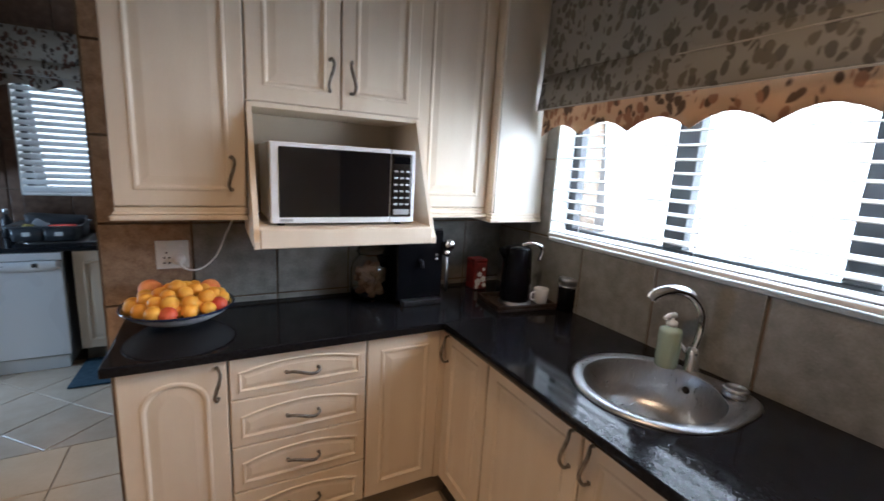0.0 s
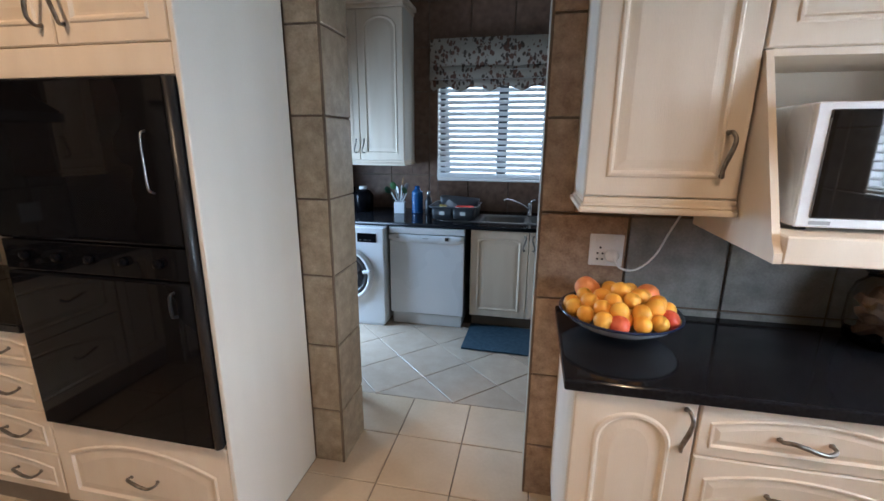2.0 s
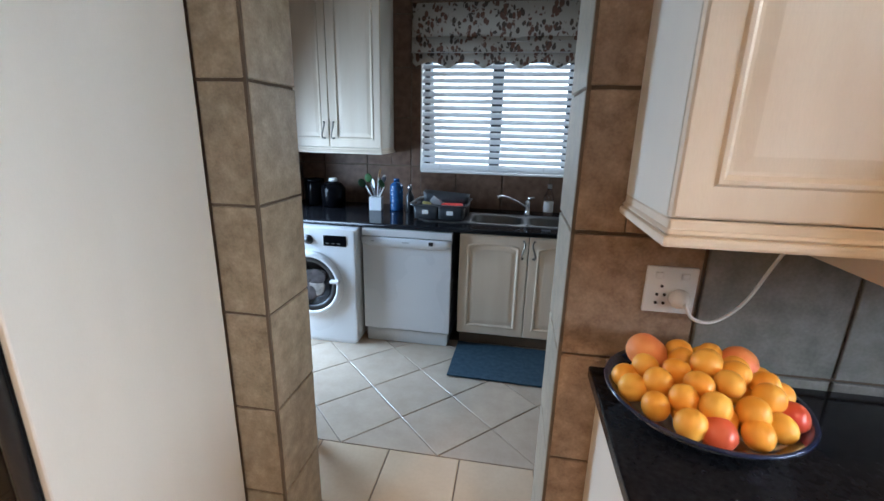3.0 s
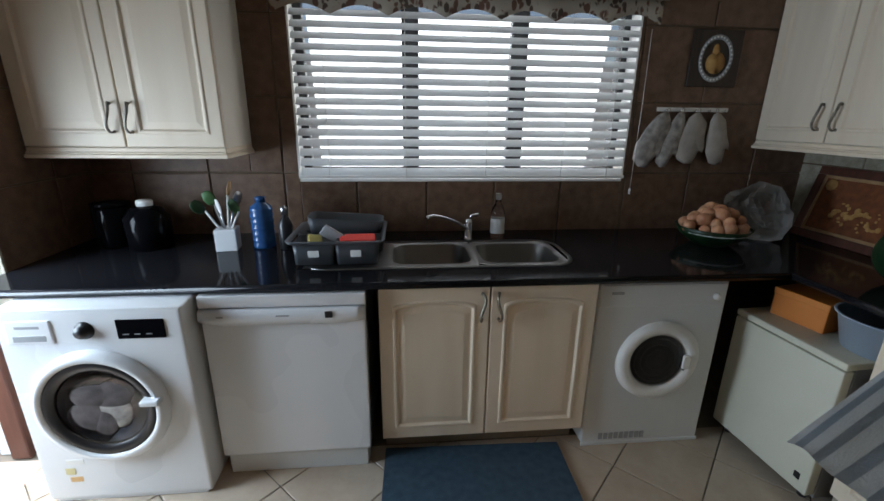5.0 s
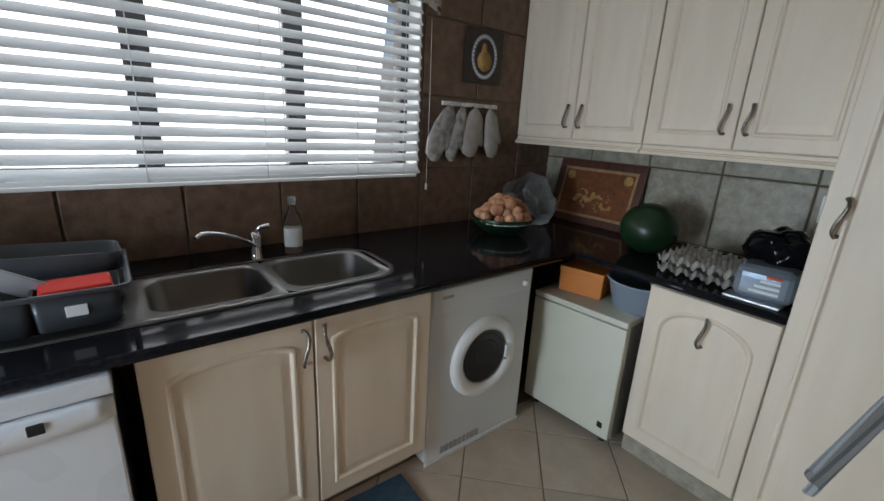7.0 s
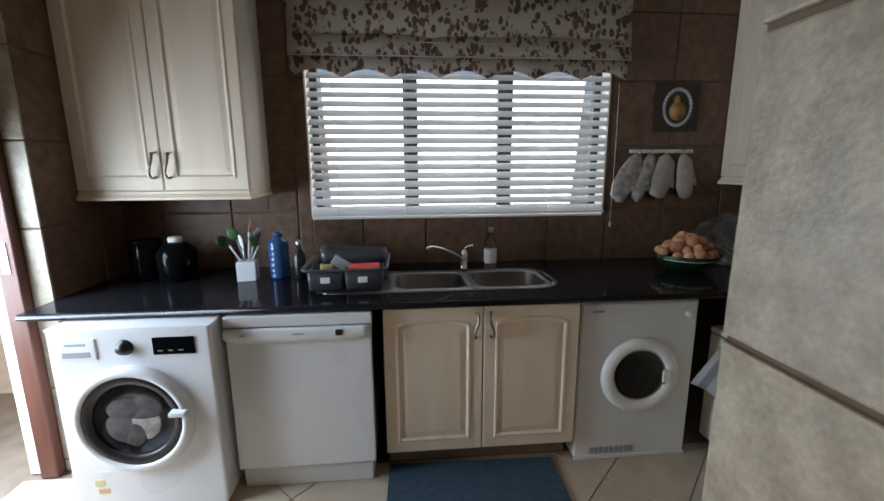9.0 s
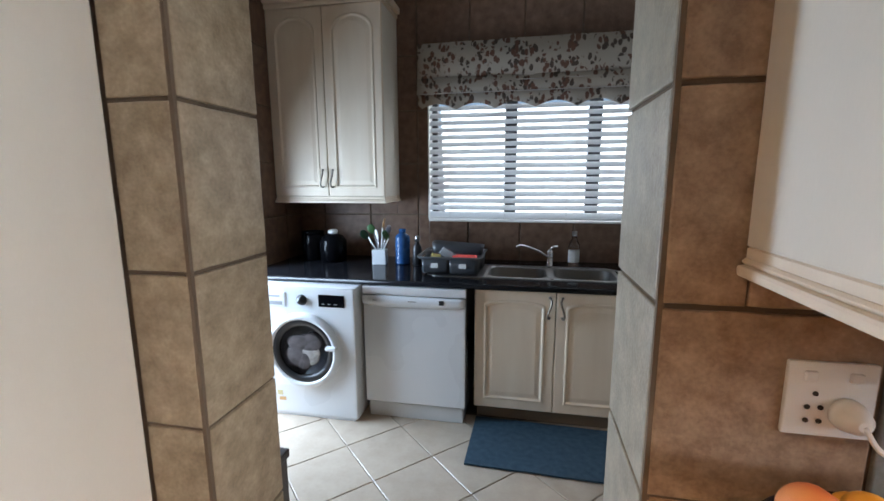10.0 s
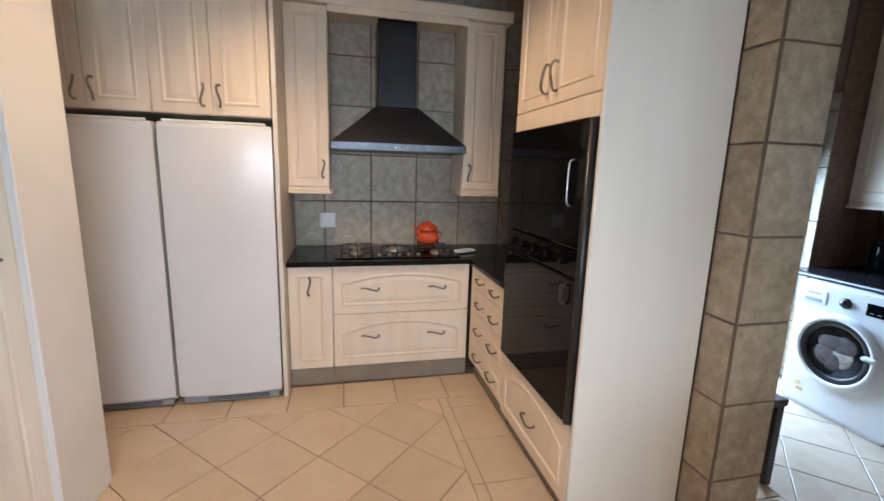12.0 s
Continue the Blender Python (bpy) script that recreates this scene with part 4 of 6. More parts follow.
part("handle", tube(curve_pts([(0.005, -0.02, 0.292), (0.045, -0.045, 0.304), (0.088, -0.062, 0.292), (0.097, -0.066, 0.262), (0.086, -0.060, 0.222)]), [0.011] * 25, 10), CHROME, k_, "silver handle")
part("spout", tube([(-0.05, 0.02, 0.23), (-0.074, 0.03, 0.262), (-0.084, 0.034, 0.274)], [0.02, 0.016, 0.010], 10), BGLASS, k_)
c_ = thing("canister", "small dark canister with a steel lid", "canister", pose(2.03, 1.735, COUNTER))
part("body", lathe([(0.042, 0), (0.045, 0.004), (0.045, 0.125), (0.04, 0.13)], 24), BGLASS, c_)
part("lid", lathe([(0.046, 0.126), (0.047, 0.155), (0.044, 0.162), (0.001, 0.163)], 24), STEEL, c_)
part("band", lathe([(0.0458, 0.118), (0.0475, 0.120), (0.0475, 0.126), (0.0458, 0.128)], 24), CHROME, c_)
m_ = thing("mug", "white mug on the tray beside the kettle", "mug", pose(1.962, 1.845, COUNTER + 0.010))
part("cup", lathe([(0.028, 0), (0.034, 0.004), (0.038, 0.075), (0.036, 0.076), (0.032, 0.01), (0.001, 0.008)], 20, cap=False), GLAZE, m_)
part("handle", tube(curve_pts([(-0.035, 0, 0.06), (-0.06, 0, 0.055), (-0.06, 0, 0.025), (-0.035, 0, 0.018)]), 0.005, 8), GLAZE, m_)

# ---- kitchen: oven tower ----
TX0, TX1, TY = -1.685, -0.895, 1.79
u = thing("oven_tower", "tall cream oven housing with a plain side panel beside the doorway", "cabinet", at(TX0, TY, 0))
TW = TX1 - TX0
part("side_panel", box(TW - 0.02, TW, 0.0, 0.541, 0.0, 2.62, 0.003), PANEL, u, "wide smooth cream side panel")
part("side_panel", box(0, 0.018, 0.021, 0.541, 0.10, 2.62, 0.003), PANEL, u)
part("back", box(0.018, TW - 0.02, 0.525, 0.541, 0.10, 2.62), CARCASS, u)
part("shelf", box(0.018, TW - 0.02, 0.021, 0.525, 0.47, 0.488), PANEL, u)
part("shelf", box(0.018, TW - 0.02, 0.021, 0.525, 1.712, 1.73), PANEL, u)
part("rail", box(0.0, TW - 0.02, 0.0, 0.021, 1.70, 1.785, 0.003), CREAM, u)
leaf(u, 0.0, TW - 0.021, 0.11, 0.478, TW / 2, 0.285, 0.07, True, "drawer_front")
leaf(u, 0.0, TW / 2 - 0.01, 1.787, 2.60, TW / 2 - 0.05, 1.90, 0.0)
leaf(u, TW / 2 - 0.009, TW - 0.021, 1.787, 2.60, TW / 2 + 0.03, 1.90, 0.0, flip=True)
cornice(u, TW, 0.541, 2.62, 0, 1)
part("plinth", box(0.02, TW - 0.03, 0.05, 0.07, 0, 0.10), KICK, u)
o = thing("double_oven", "tall black glass double oven built into the tower", "oven", at(TX0 + 0.02, TY, 0))
OW = TW - 0.06
part("body", box(0.01, OW - 0.01, 0.02, 0.50, 0.50, 1.69), BLACK, o)
ud = part("oven_door", box(0, OW, -0.026, 0.02, 1.205, 1.698, 0.010, 3), BGLASS, o, "black mirror-glass oven door")
ld = part("oven_door", box(0, OW, -0.026, 0.02, 0.492, 1.092, 0.010, 3), BGLASS, o, "black mirror-glass oven door")
part("fascia", box(0, OW, -0.022, 0.02, 1.096, 1.201, 0.004, 2), BGLASS, o)
part("bar_handle", tube(curve_pts([(OW - 0.083, -0.026, 1.37), (OW - 0.083, -0.045, 1.385), (OW - 0.083, -0.047, 1.45), (OW - 0.083, -0.045, 1.535), (OW - 0.083, -0.026, 1.55)], 5), 0.0032, 8), STEEL, ud)
part("bar_handle", tube(curve_pts([(OW - 0.07, -0.026, 0.98), (OW - 0.07, -0.045, 0.99), (OW - 0.07, -0.045, 1.05), (OW - 0.07, -0.026, 1.06)], 5), 0.005, 8), BLACK, ld)
for k in range(5):
    part("knob", lathe([(0.016, 0), (0.015, 0.016), (0.011, 0.020), (0.001, 0.021)], 16), BGLASS, o).matrix_basis = pose(0.10 + k * 0.13, -0.022, 1.15, 90, 0, 0)
part("edge_frame", tube([(OW + 0.004, -0.012, 0.495), (OW + 0.004, -0.012, 1.695)], 0.016, 10), BLACK, o)
part("edge_trim", box(OW, OW + 0.014, -0.012, 0.012, 0.492, 1.698, 0.003), BLACK, o)

# drawers between the tower and the corner
u = thing("drawer_cabinet", "cream drawer cabinet with four arched drawer fronts beside the oven", "cabinet", at(-2.352, TY, 0))
carcass(u, 0.665, 0.53, 0.13, 0.845)
zs = [0.135, 0.325, 0.512, 0.697, 0.845]
for a, b in zip(zs, zs[1:]):
    leaf(u, 0.06, 0.663, a, b, 0.22, (a + b) / 2, 0.05, True, "drawer_front", hx2=0.50)
part("filler", box(0.0, 0.058, 0.0, 0.02, 0.135, 0.845, 0.002), CREAM, u)
part("plinth", box(0.0, 0.665, 0.045, 0.065, 0, 0.13), KICK, u)

# ---- kitchen: hob wall ----
HX = -2.37
u = thing("base_cabinet", "cream base cabinet with one narrow panel door by the hob", "cabinet", at(HX, 0.535, 0, EAST))
carcass(u, 0.285, 0.60, 0.13, 0.845)
leaf(u, 0.0, 0.284, 0.125, 0.845, 0.135, 0.71, 0.0)
u2 = thing("drawer_cabinet", "cream cabinet with two deep drawers under the hob", "cabinet", at(HX, 0.822, 0, EAST))
carcass(u2, 0.955, 0.60, 0.13, 0.845)
leaf(u2, 0.0, 0.953, 0.125, 0.505, 0.25, 0.345, 0.075, True, "drawer_front", hx2=0.72)
leaf(u2, 0.0, 0.953, 0.507, 0.845, 0.25, 0.685, 0.06, True, "drawer_front", hx2=0.72)
part("plinth", box(0, 0.285, 0.015, 0.03, 0, 0.124), KICK, u)
part("plinth", box(0, 0.955, 0.015, 0.03, 0, 0.124), KICK, u2)
bm = bmesh.new()
bx(bm, -2.968, -2.345, 0.53, 2.333, 0.846, 0.88, 0.007, 3)
bx(bm, -2.3452, TX0 - 0.001, 1.77, 2.333, 0.8462, 0.8798, 0.006, 2)
w = solid("hob_worktop", bm, GRANITE, "polished black granite worktop round the hob corner", "worktop")
w["kind"] = "structure"

h_ = thing("gas_hob", "wide black gas hob with five burners and iron pan supports", "hob", at(-2.42, 0.84, 0.88, EAST))
part("plate", box(0.0, 0.88, 0.0, 0.48, 0.0, 0.008, 0.003), BGLASS, h_)
for x, y, r in ((0.15, 0.14, 0.045), (0.15, 0.36, 0.05), (0.44, 0.26, 0.062), (0.73, 0.14, 0.04), (0.73, 0.36, 0.05)):
    part("burner", lathe([(r * 1.25, 0.008), (r * 1.2, 0.016), (r, 0.018), (r, 0.026), (r * 0.9, 0.03), (0.001, 0.031)], 22, (x, y, 0)), STEEL, h_)
    g_ = bmesh.new()
    for a in range(4):
        c, s2 = math.cos(a * math.pi / 2), math.sin(a * math.pi / 2)
        tube([(x + 0.11 * c, y + 0.10 * s2, 0.008), (x + 0.11 * c, y + 0.10 * s2, 0.042), (x + 0.03 * c, y + 0.03 * s2, 0.045)], 0.005, 6, g_)
    part("pan_support", g_, BLACK, h_)
for k in range(5):
    part("knob", lathe([(0.017, 0.008), (0.015, 0.03), (0.001, 0.031)], 14, (0.30 + 0.07 * k, 0.035, 0)), STEEL, h_)
kt = thing("enamel_kettle", "small red enamel stove kettle standing on the hob", "kettle", pose(-2.78, 1.545, 0.926) @ Matrix.Diagonal((1.22, 1.22, 1.12, 1)))
part("pot", lathe([(0.055, 0), (0.069, 0.008), (0.072, 0.035), (0.062, 0.066), (0.050, 0.080), (0.058, 0.092), (0.001, 0.093)], 28), RED, kt)
part("lid", lathe([(0.060, 0.090), (0.064, 0.097), (0.060, 0.112), (0.044, 0.134), (0.022, 0.144), (0.014, 0.147), (0.016, 0.156), (0.001, 0.160)], 24), RED, kt)
part("spout", tube(curve_pts([(0.02, -0.055, 0.06), (0.02, -0.075, 0.09), (0.02, -0.09, 0.125)]), [0.010] * 6 + [0.008] * 6 + [0.007], 10), RED, kt)
part("handle", tube(curve_pts([(0.0, 0.055, 0.078), (0.0, 0.085, 0.075), (0.0, 0.088, 0.05), (0.0, 0.068, 0.03)]), 0.005, 8), RED, kt)
sr = thing("spoon_rest", "white oblong ceramic spoon rest beside the hob", "spoon rest", pose(-2.60, 1.80, 0.889, 0, 0, 25))
part("dish", loops(bmesh.new(), [rrect(-0.034, 0.034, -0.08, 0.08, 0.015, 0.0), rrect(-0.040, 0.040, -0.086, 0.086, 0.018, 0.014), rrect(-0.036, 0.036, -0.082, 0.082, 0.016, 0.014), rrect(-0.030, 0.030, -0.076, 0.076, 0.013, 0.006)], True, True), GLAZE, sr)

# extractor hood
hd = thing("extractor_hood", "black pyramid extractor hood with a dark steel chimney above the hob", "extractor hood", at(-2.5, 0.822, 0, EAST))
W = 0.93
rings = [[(0, 0, 1.615), (W, 0, 1.615), (W, 0.468, 1.615), (0, 0.468, 1.615)], [(0, 0, 1.665), (W, 0, 1.665), (W, 0.468, 1.665), (0, 0.468, 1.665)],
         [(W / 2 - 0.15, 0.19, 1.93), (W / 2 + 0.15, 0.19, 1.93), (W / 2 + 0.15, 0.468, 1.93), (W / 2 - 0.15, 0.468, 1.93)]]
DARKMETAL = mat("dark_blued_steel", (0.02, 0.022, 0.026), (0.032, 0.035, 0.04), 4, 0.3, 0.4, 0.03, 200, metal=0.5)
part("canopy", loops(bmesh.new(), rings, True, True, smooth=False), DARKMETAL, hd)
part("trim_band", box(-0.002, W + 0.002, -0.003, 0.0005, 1.617, 1.663, 0.001), mat("blue_grey_steel", (0.10, 0.115, 0.135), (0.14, 0.155, 0.18), 20, 0.35, 0.45, metal=0.8), hd, "dull blue-grey front band")
part("chimney", box(W / 2 - 0.135, W / 2 + 0.135, 0.215, 0.468, 1.93, 2.52, 0.004), DARKMETAL, hd)
for k in range(3):
    part("switch", lathe([(0.007, 0), (0.006, 0.004)], 10), CHROME, hd).matrix_basis = pose(W / 2 - 0.04 + 0.04 * k, -0.003, 1.64, 90, 0, 0)

wall_unit("wall_cabinet", "narrow cream wall cabinet with a panel door beside the hood", at(-2.62, 0.532, 0, EAST), 0.275, 0.347, 1.355, 2.53, [(0, 0.273, 0.235)], 0.0, False, True)
wall_unit("wall_cabinet", "narrow cream wall cabinet with a panel door in the hob corner", at(-2.62, 1.765, 0, EAST), 0.29, 0.347, 1.355, 2.53, [(0, 0.288, 0.045)], 0.0, True, False)
cn = solid("niche_fascia", box(0, 0.955, 0.30, 0.326, 2.49, 2.62, 0.004), CREAM, "cream fascia board bridging the cabinets over the hood", "fascia", at(-2.95, 0.809, 0, EAST) @ pose(0, -0.64, 0))
u = solid("kitchen_cornice", box(0, 1.56, -0.03, 0.33, 2.533, 2.61, 0.012, 2), CREAM, "cream moulded cornice along the cabinet tops", "cornice", at(-2.62, 0.535, 0, EAST))
socket(at(-2.97, 0.775, 1.085, EAST), False, "white square hob isolator switch plate")

# tall fridges and the cupboards above
for y0, lab in ((-0.105, "tall white upright fridge with a rounded door"), (-0.725, "tall white upright freezer beside the fridge")):
    f = thing("upright_fridge", lab, "fridge", at(-2.22, y0, 0, EAST), "pair of tall fridges")
    part("body", box(0.005, 0.595, 0.055, 0.68, 0.03, 1.715, 0.01, 2), FRIDGE, f)
    rings = []
    for z, e in ((0.06, 0.006), (0.075, 0.0), (1.69, 0.0), (1.715, 0.008)):
        ring = [(0.0 + e, 0.052, z)]
        for k in range(9):
            s_ = k / 8
            ring.append((0.0 + e + (0.60 - 2 * e) * s_, e + 0.012 - 0.018 * math.sin(math.pi * s_), z))
        ring.append((0.60 - e, 0.052, z))
        rings.append(ring)
    dr = part("fridge_door", loops(bmesh.new(), rings, True, True, smooth=False), FRIDGE, f)
    part("grip", box(0.03, 0.57, 0.004, 0.03, 1.715, 1.73, 0.004), PLASTIC, dr)
    part("kick_vent", box(0.02, 0.58, 0.02, 0.05, 0.012, 0.052, 0.004), GREYPL, f)
    for k in range(3):
        part("vent_slot", box(0.16, 0.52, 0.017, 0.021, 0.022 + k * 0.010, 0.026 + k * 0.010), BLACK, f)
    for x in (0.05, 0.55):
        part("foot", lathe([(0.018, 0), (0.018, 0.031)], 10, (x, 0.10, 0)), BLACK, f)
    u = thing("fridge_top_cabinet", "cream two-door cupboard above a tall fridge", "cabinet", at(-2.25, y0 - 0.02, 0, EAST), "cupboards above the fridges")
    carcass(u, 0.62, 0.70, 1.765, 2.60)
    leaf(u, 0.0, 0.309, 1.765, 2.60, 0.268, 1.87)
    leaf(u, 0.311, 0.62, 1.765, 2.60, 0.352, 1.87, flip=True)
    cornice(u, 0.62, 0.70, 2.60)
solid("end_panel", box(-2.96, -2.24, 0.504, 0.530, 0, 2.62, 0.003), PANEL, "cream end panel between the fridge and the hob units", "panel")

# pantry cupboard by the camera's left at the end
u = thing("pantry_cupboard", "tall cream pantry cupboard with a plain white side", "cabinet", at(-1.262, -1.10, 0, EAST))
part("body", box(0, 0.90, 0.021, 0.33, 0.08, 2.6, 0.004), PANEL, u)
leaf(u, 0.0, 0.445, 0.085, 2.59, 0.40, 1.2)
leaf(u, 0.447, 0.88, 0.085, 2.59, 0.835, 1.2)
part("stile", box(0.882, 0.90, -0.004, 0.021, 0.08, 2.6, 0.003), PLASTIC, u)
part("side_panel", box(0.9005, 0.912, -0.004, 0.33, 0.0, 2.6, 0.003), PLASTIC, u, "smooth white side panel")
part("plinth", box(0, 0.89, 0.05, 0.07, 0, 0.08), KICK, u)

# recessed ceiling lights
for lx, ly in ((-1.35, 0.75), (0.85, 0.55)):
    dl = thing("ceiling_downlight", "small round recessed downlight with a white ring", "ceiling light", pose(lx, ly, CEILING - 0.012), "kitchen downlights")
    part("ring", lathe([(0.034, 0.0), (0.048, 0.0), (0.05, 0.006), (0.046, 0.012)], 24, cap=False), WHITE, dl)

# ---- laundry: sink run ----
LYF = 4.026
u = thing("sink_cabinet", "cream sink cabinet with two panel doors", "cabinet", at(-0.378, LYF, 0))
carcass(u, 0.924, 0.77, 0.115, 0.60)
leaf(u, 0.0, 0.461, 0.116, 0.846, 0.427, 0.755, 0.03)
leaf(u, 0.463, 0.924, 0.116, 0.846, 0.497, 0.755, 0.03, flip=True)
part("plinth", box(0.01, 0.914, 0.10, 0.12, 0, 0.115), KICK, u)
bm = bmesh.new()
z0, z1 = 0.848, 0.88
SX0, SX1, SY0, SY1 = -0.335, 0.462, 4.20, 4.53
bx(bm, WESTL + 0.01, 1.40, 4.012, SY0, z0, z1)
bx(bm, WESTL + 0.01, 2.098, SY1, 4.798, z0, z1)
bx(bm, WESTL + 0.01, SX0, SY0, SY1, z0, z1)
bx(bm, SX1, 1.40, SY0, SY1, z0, z1)
bx(bm, 1.40, 2.098, 3.148, SY1, z0, z1)
w = solid("laundry_worktop", bm, GRANITE, "polished black granite worktop along two laundry walls", "worktop")
w["kind"] = "structure"
part("nosing", tube([(WESTL + 0.01, 4.013, 0.864), (1.385, 4.013, 0.864)], 0.016, 10), GRANITE, w)
part("nosing", tube([(1.401, 4.02, 0.864), (1.401, 3.15, 0.864)], 0.016, 10), GRANITE, w)

s = thing("double_sink", "steel double-bowl sink with a drainer let into the worktop", "sink", pose(0, 0, 0.88))
bm = bmesh.new()
loops(bm, [rrect(-0.72, 0.515, 4.155, 4.575, 0.13, 0.001), rrect(-0.718, 0.513, 4.157, 4.573, 0.128, 0.007), rrect(-0.70, 0.495, 4.175, 4.555, 0.115, 0.005)], smooth=True)
part("rim", bm, SINKSTEEL, s)
for a, b, x0, x1 in ((-0.325, 0.04, -0.345, 0.062), (0.085, 0.455, 0.062, 0.478)):
    bm = bmesh.new()
    loops(bm, [rrect(x0, x1, 4.178, 4.552, 0.01 if x1 < 0.1 else 0.04, 0.0045), rrect(a, b, 4.205, 4.525, 0.075, 0.0045), rrect(a + 0.006, b - 0.006, 4.211, 4.519, 0.07, -0.004),
               rrect(a + 0.018, b - 0.018, 4.223, 4.507, 0.065, -0.13), rrect(a + 0.05, b - 0.05, 4.255, 4.475, 0.05, -0.155)], False, True)
    part("bowl", bm, SINKSTEEL, s)
dn = part("drainer", box(-0.699, -0.345, 4.178, 4.552, 0.002, 0.0045), SINKSTEEL, s)
for k in range(9):
    part("ridge", box(-0.66, -0.38, 4.21 + k * 0.036, 4.222 + k * 0.036, 0.0045, 0.0075, 0.0012), SINKSTEEL, dn)
for x in (-0.14, 0.27):
    part("drain", lathe([(0.04, -0.153), (0.036, -0.150), (0.02, -0.152), (0.001, -0.152)], 18, (x, 4.365, 0)), CHROME, s)
t = thing("mixer_tap", "chrome kitchen mixer tap with a long swan spout", "tap", pose(0.072, 4.60, 0.88))
part("base", lathe([(0.026, 0), (0.027, 0.01), (0.021, 0.02), (0.02, 0.085), (0.022, 0.10), (0.016, 0.115), (0.001, 0.117)], 20), CHROME, t)
part("spout", tube(curve_pts([(0, -0.01, 0.06), (-0.06, -0.05, 0.105), (-0.14, -0.095, 0.145), (-0.20, -0.125, 0.160), (-0.228, -0.138, 0.150)]), 0.0078, 10), CHROME, t)
part("lever", tube(curve_pts([(0.0, 0, 0.11), (0.015, -0.015, 0.135), (0.05, -0.03, 0.145)]), [0.009] * 13, 8), CHROME, t)

# dish rack
r_ = thing("dish_rack", "grey plastic dish rack with cutlery bins on the drainer", "dish rack", pose(0, 0, 0.892))
GREYT = mat("translucent_grey_plastic", (0.10, 0.11, 0.125), (0.14, 0.15, 0.165), 6, 0.35, None, 0.05, 120, trans=0.55)
for x0, x1 in ((-0.735, -0.565), (-0.56, -0.385)):
    b = bmesh.new()
    loops(b, [rrect(x0, x1, 4.20, 4.36, 0.02, 0.0), rrect(x0 - 0.006, x1 + 0.006, 4.194, 4.366, 0.022, 0.092), rrect(x0 - 0.003, x1 + 0.003, 4.197, 4.363, 0.021, 0.092), rrect(x0 + 0.004, x1 - 0.004, 4.204, 4.356, 0.02, 0.004)], True, True)
    part("cutlery_bin", b, GREYT, r_)
    part("bin_label", box((x0 + x1) / 2 - 0.025, (x0 + x1) / 2 + 0.02, 4.192, 4.1955, 0.035, 0.065, 0.001), PLASTIC, r_)
b = bmesh.new()
loops(b, [rrect(-0.76, -0.36, 4.185, 4.56, 0.03, 0.092), rrect(-0.77, -0.35, 4.175, 4.57, 0.035, 0.106), rrect(-0.762, -0.358, 4.183, 4.562, 0.032, 0.108), rrect(-0.752, -0.368, 4.193, 4.552, 0.028, 0.094)], smooth=True)
part("rim", b, GREYT, r_)
b = bmesh.new()
loops(b, [rrect(-0.75, -0.37, 4.37, 4.55, 0.03, 0.0), rrect(-0.757, -0.363, 4.365, 4.557, 0.032, 0.092), rrect(-0.752, -0.368, 4.37, 4.552, 0.03, 0.092), rrect(-0.745, -0.375, 4.375, 4.545, 0.028, 0.005)], True, True)
part("plate_tray", b, GREYT, r_)
for k in range(12):
    part("prong", tube([(-0.73 + k * 0.031, 4.50, 0.005), (-0.73 + k * 0.031, 4.50, 0.075)], 0.003, 6), GREYT, r_)
part("prong_rail", tube([(-0.74, 4.50, 0.075), (-0.38, 4.50, 0.075)], 0.004, 6), GREYT, r_)
sp = solid("sponge", box(-0.03, 0.03, -0.045, 0.045, 0, 0.03, 0.005, 2), mat("yellow_sponge", (0.55, 0.48, 0.16), (0.65, 0.56, 0.22), 60, 0.95, None, 0.6, 200), "yellow washing-up sponge propped in the rack", "sponge", pose(-0.66, 4.27, 0.955, 28, 10, 20))
dc = solid("brush_tray", box(-0.075, 0.08, -0.05, 0.05, 0, 0.03, 0.013, 3), REDPL, "red plastic brush tray lying in the rack", "brush tray", pose(-0.475, 4.275, 0.965, 3, 0, 4))
pl = solid("food_container", loops(bmesh.new(), [rrect(-0.16, 0.16, -0.07, 0.07, 0.03, 0.0), rrect(-0.175, 0.175, -0.082, 0.082, 0.035, 0.075), rrect(-0.170, 0.170, -0.077, 0.077, 0.033, 0.075), rrect(-0.155, 0.155, -0.065, 0.065, 0.028, 0.004)], True, True), GREYT, "upturned translucent grey food container drying in the rack", "food container", pose(-0.545, 4.46, 0.97, 0, 4, 3))
cp_ = solid("food_box", box(-0.05, 0.05, -0.004, 0.004, -0.03, 0.03, 0.004, 2), GREYPL, "grey plastic food box standing in the bin", "food box", pose(-0.585, 4.29, 1.0, 20, 35, 10))

# bottles and pots
b_ = thing("spirit_bottle", "clear glass bottle with a pale label on the worktop", "bottle", pose(0.232, 4.62, 0.88))
part("bottle", lathe([(0.034, 0), (0.037, 0.004), (0.037, 0.14), (0.030, 0.17), (0.015, 0.195), (0.014, 0.225), (0.001, 0.226)], 22), GLASS, b_)
part("label", lathe([(0.0375, 0.035), (0.0375, 0.115)], 22, cap=False), PAPER, b_, "pale paper label")
part("cap", lathe([(0.0155, 0.215), (0.0155, 0.245), (0.001, 0.246)], 16), FILM, b_)
p_ = thing("utensil_pot", "square white pot of cooking utensils", "utensil pot", pose(-1.115, 4.50, 0.88, 0, 0, 8) @ Matrix.Diagonal((0.88, 0.88, 0.92, 1)))
part("pot", box(-0.055, 0.055, -0.055, 0.055, 0, 0.115, 0.006, 2), GLAZE, p_)
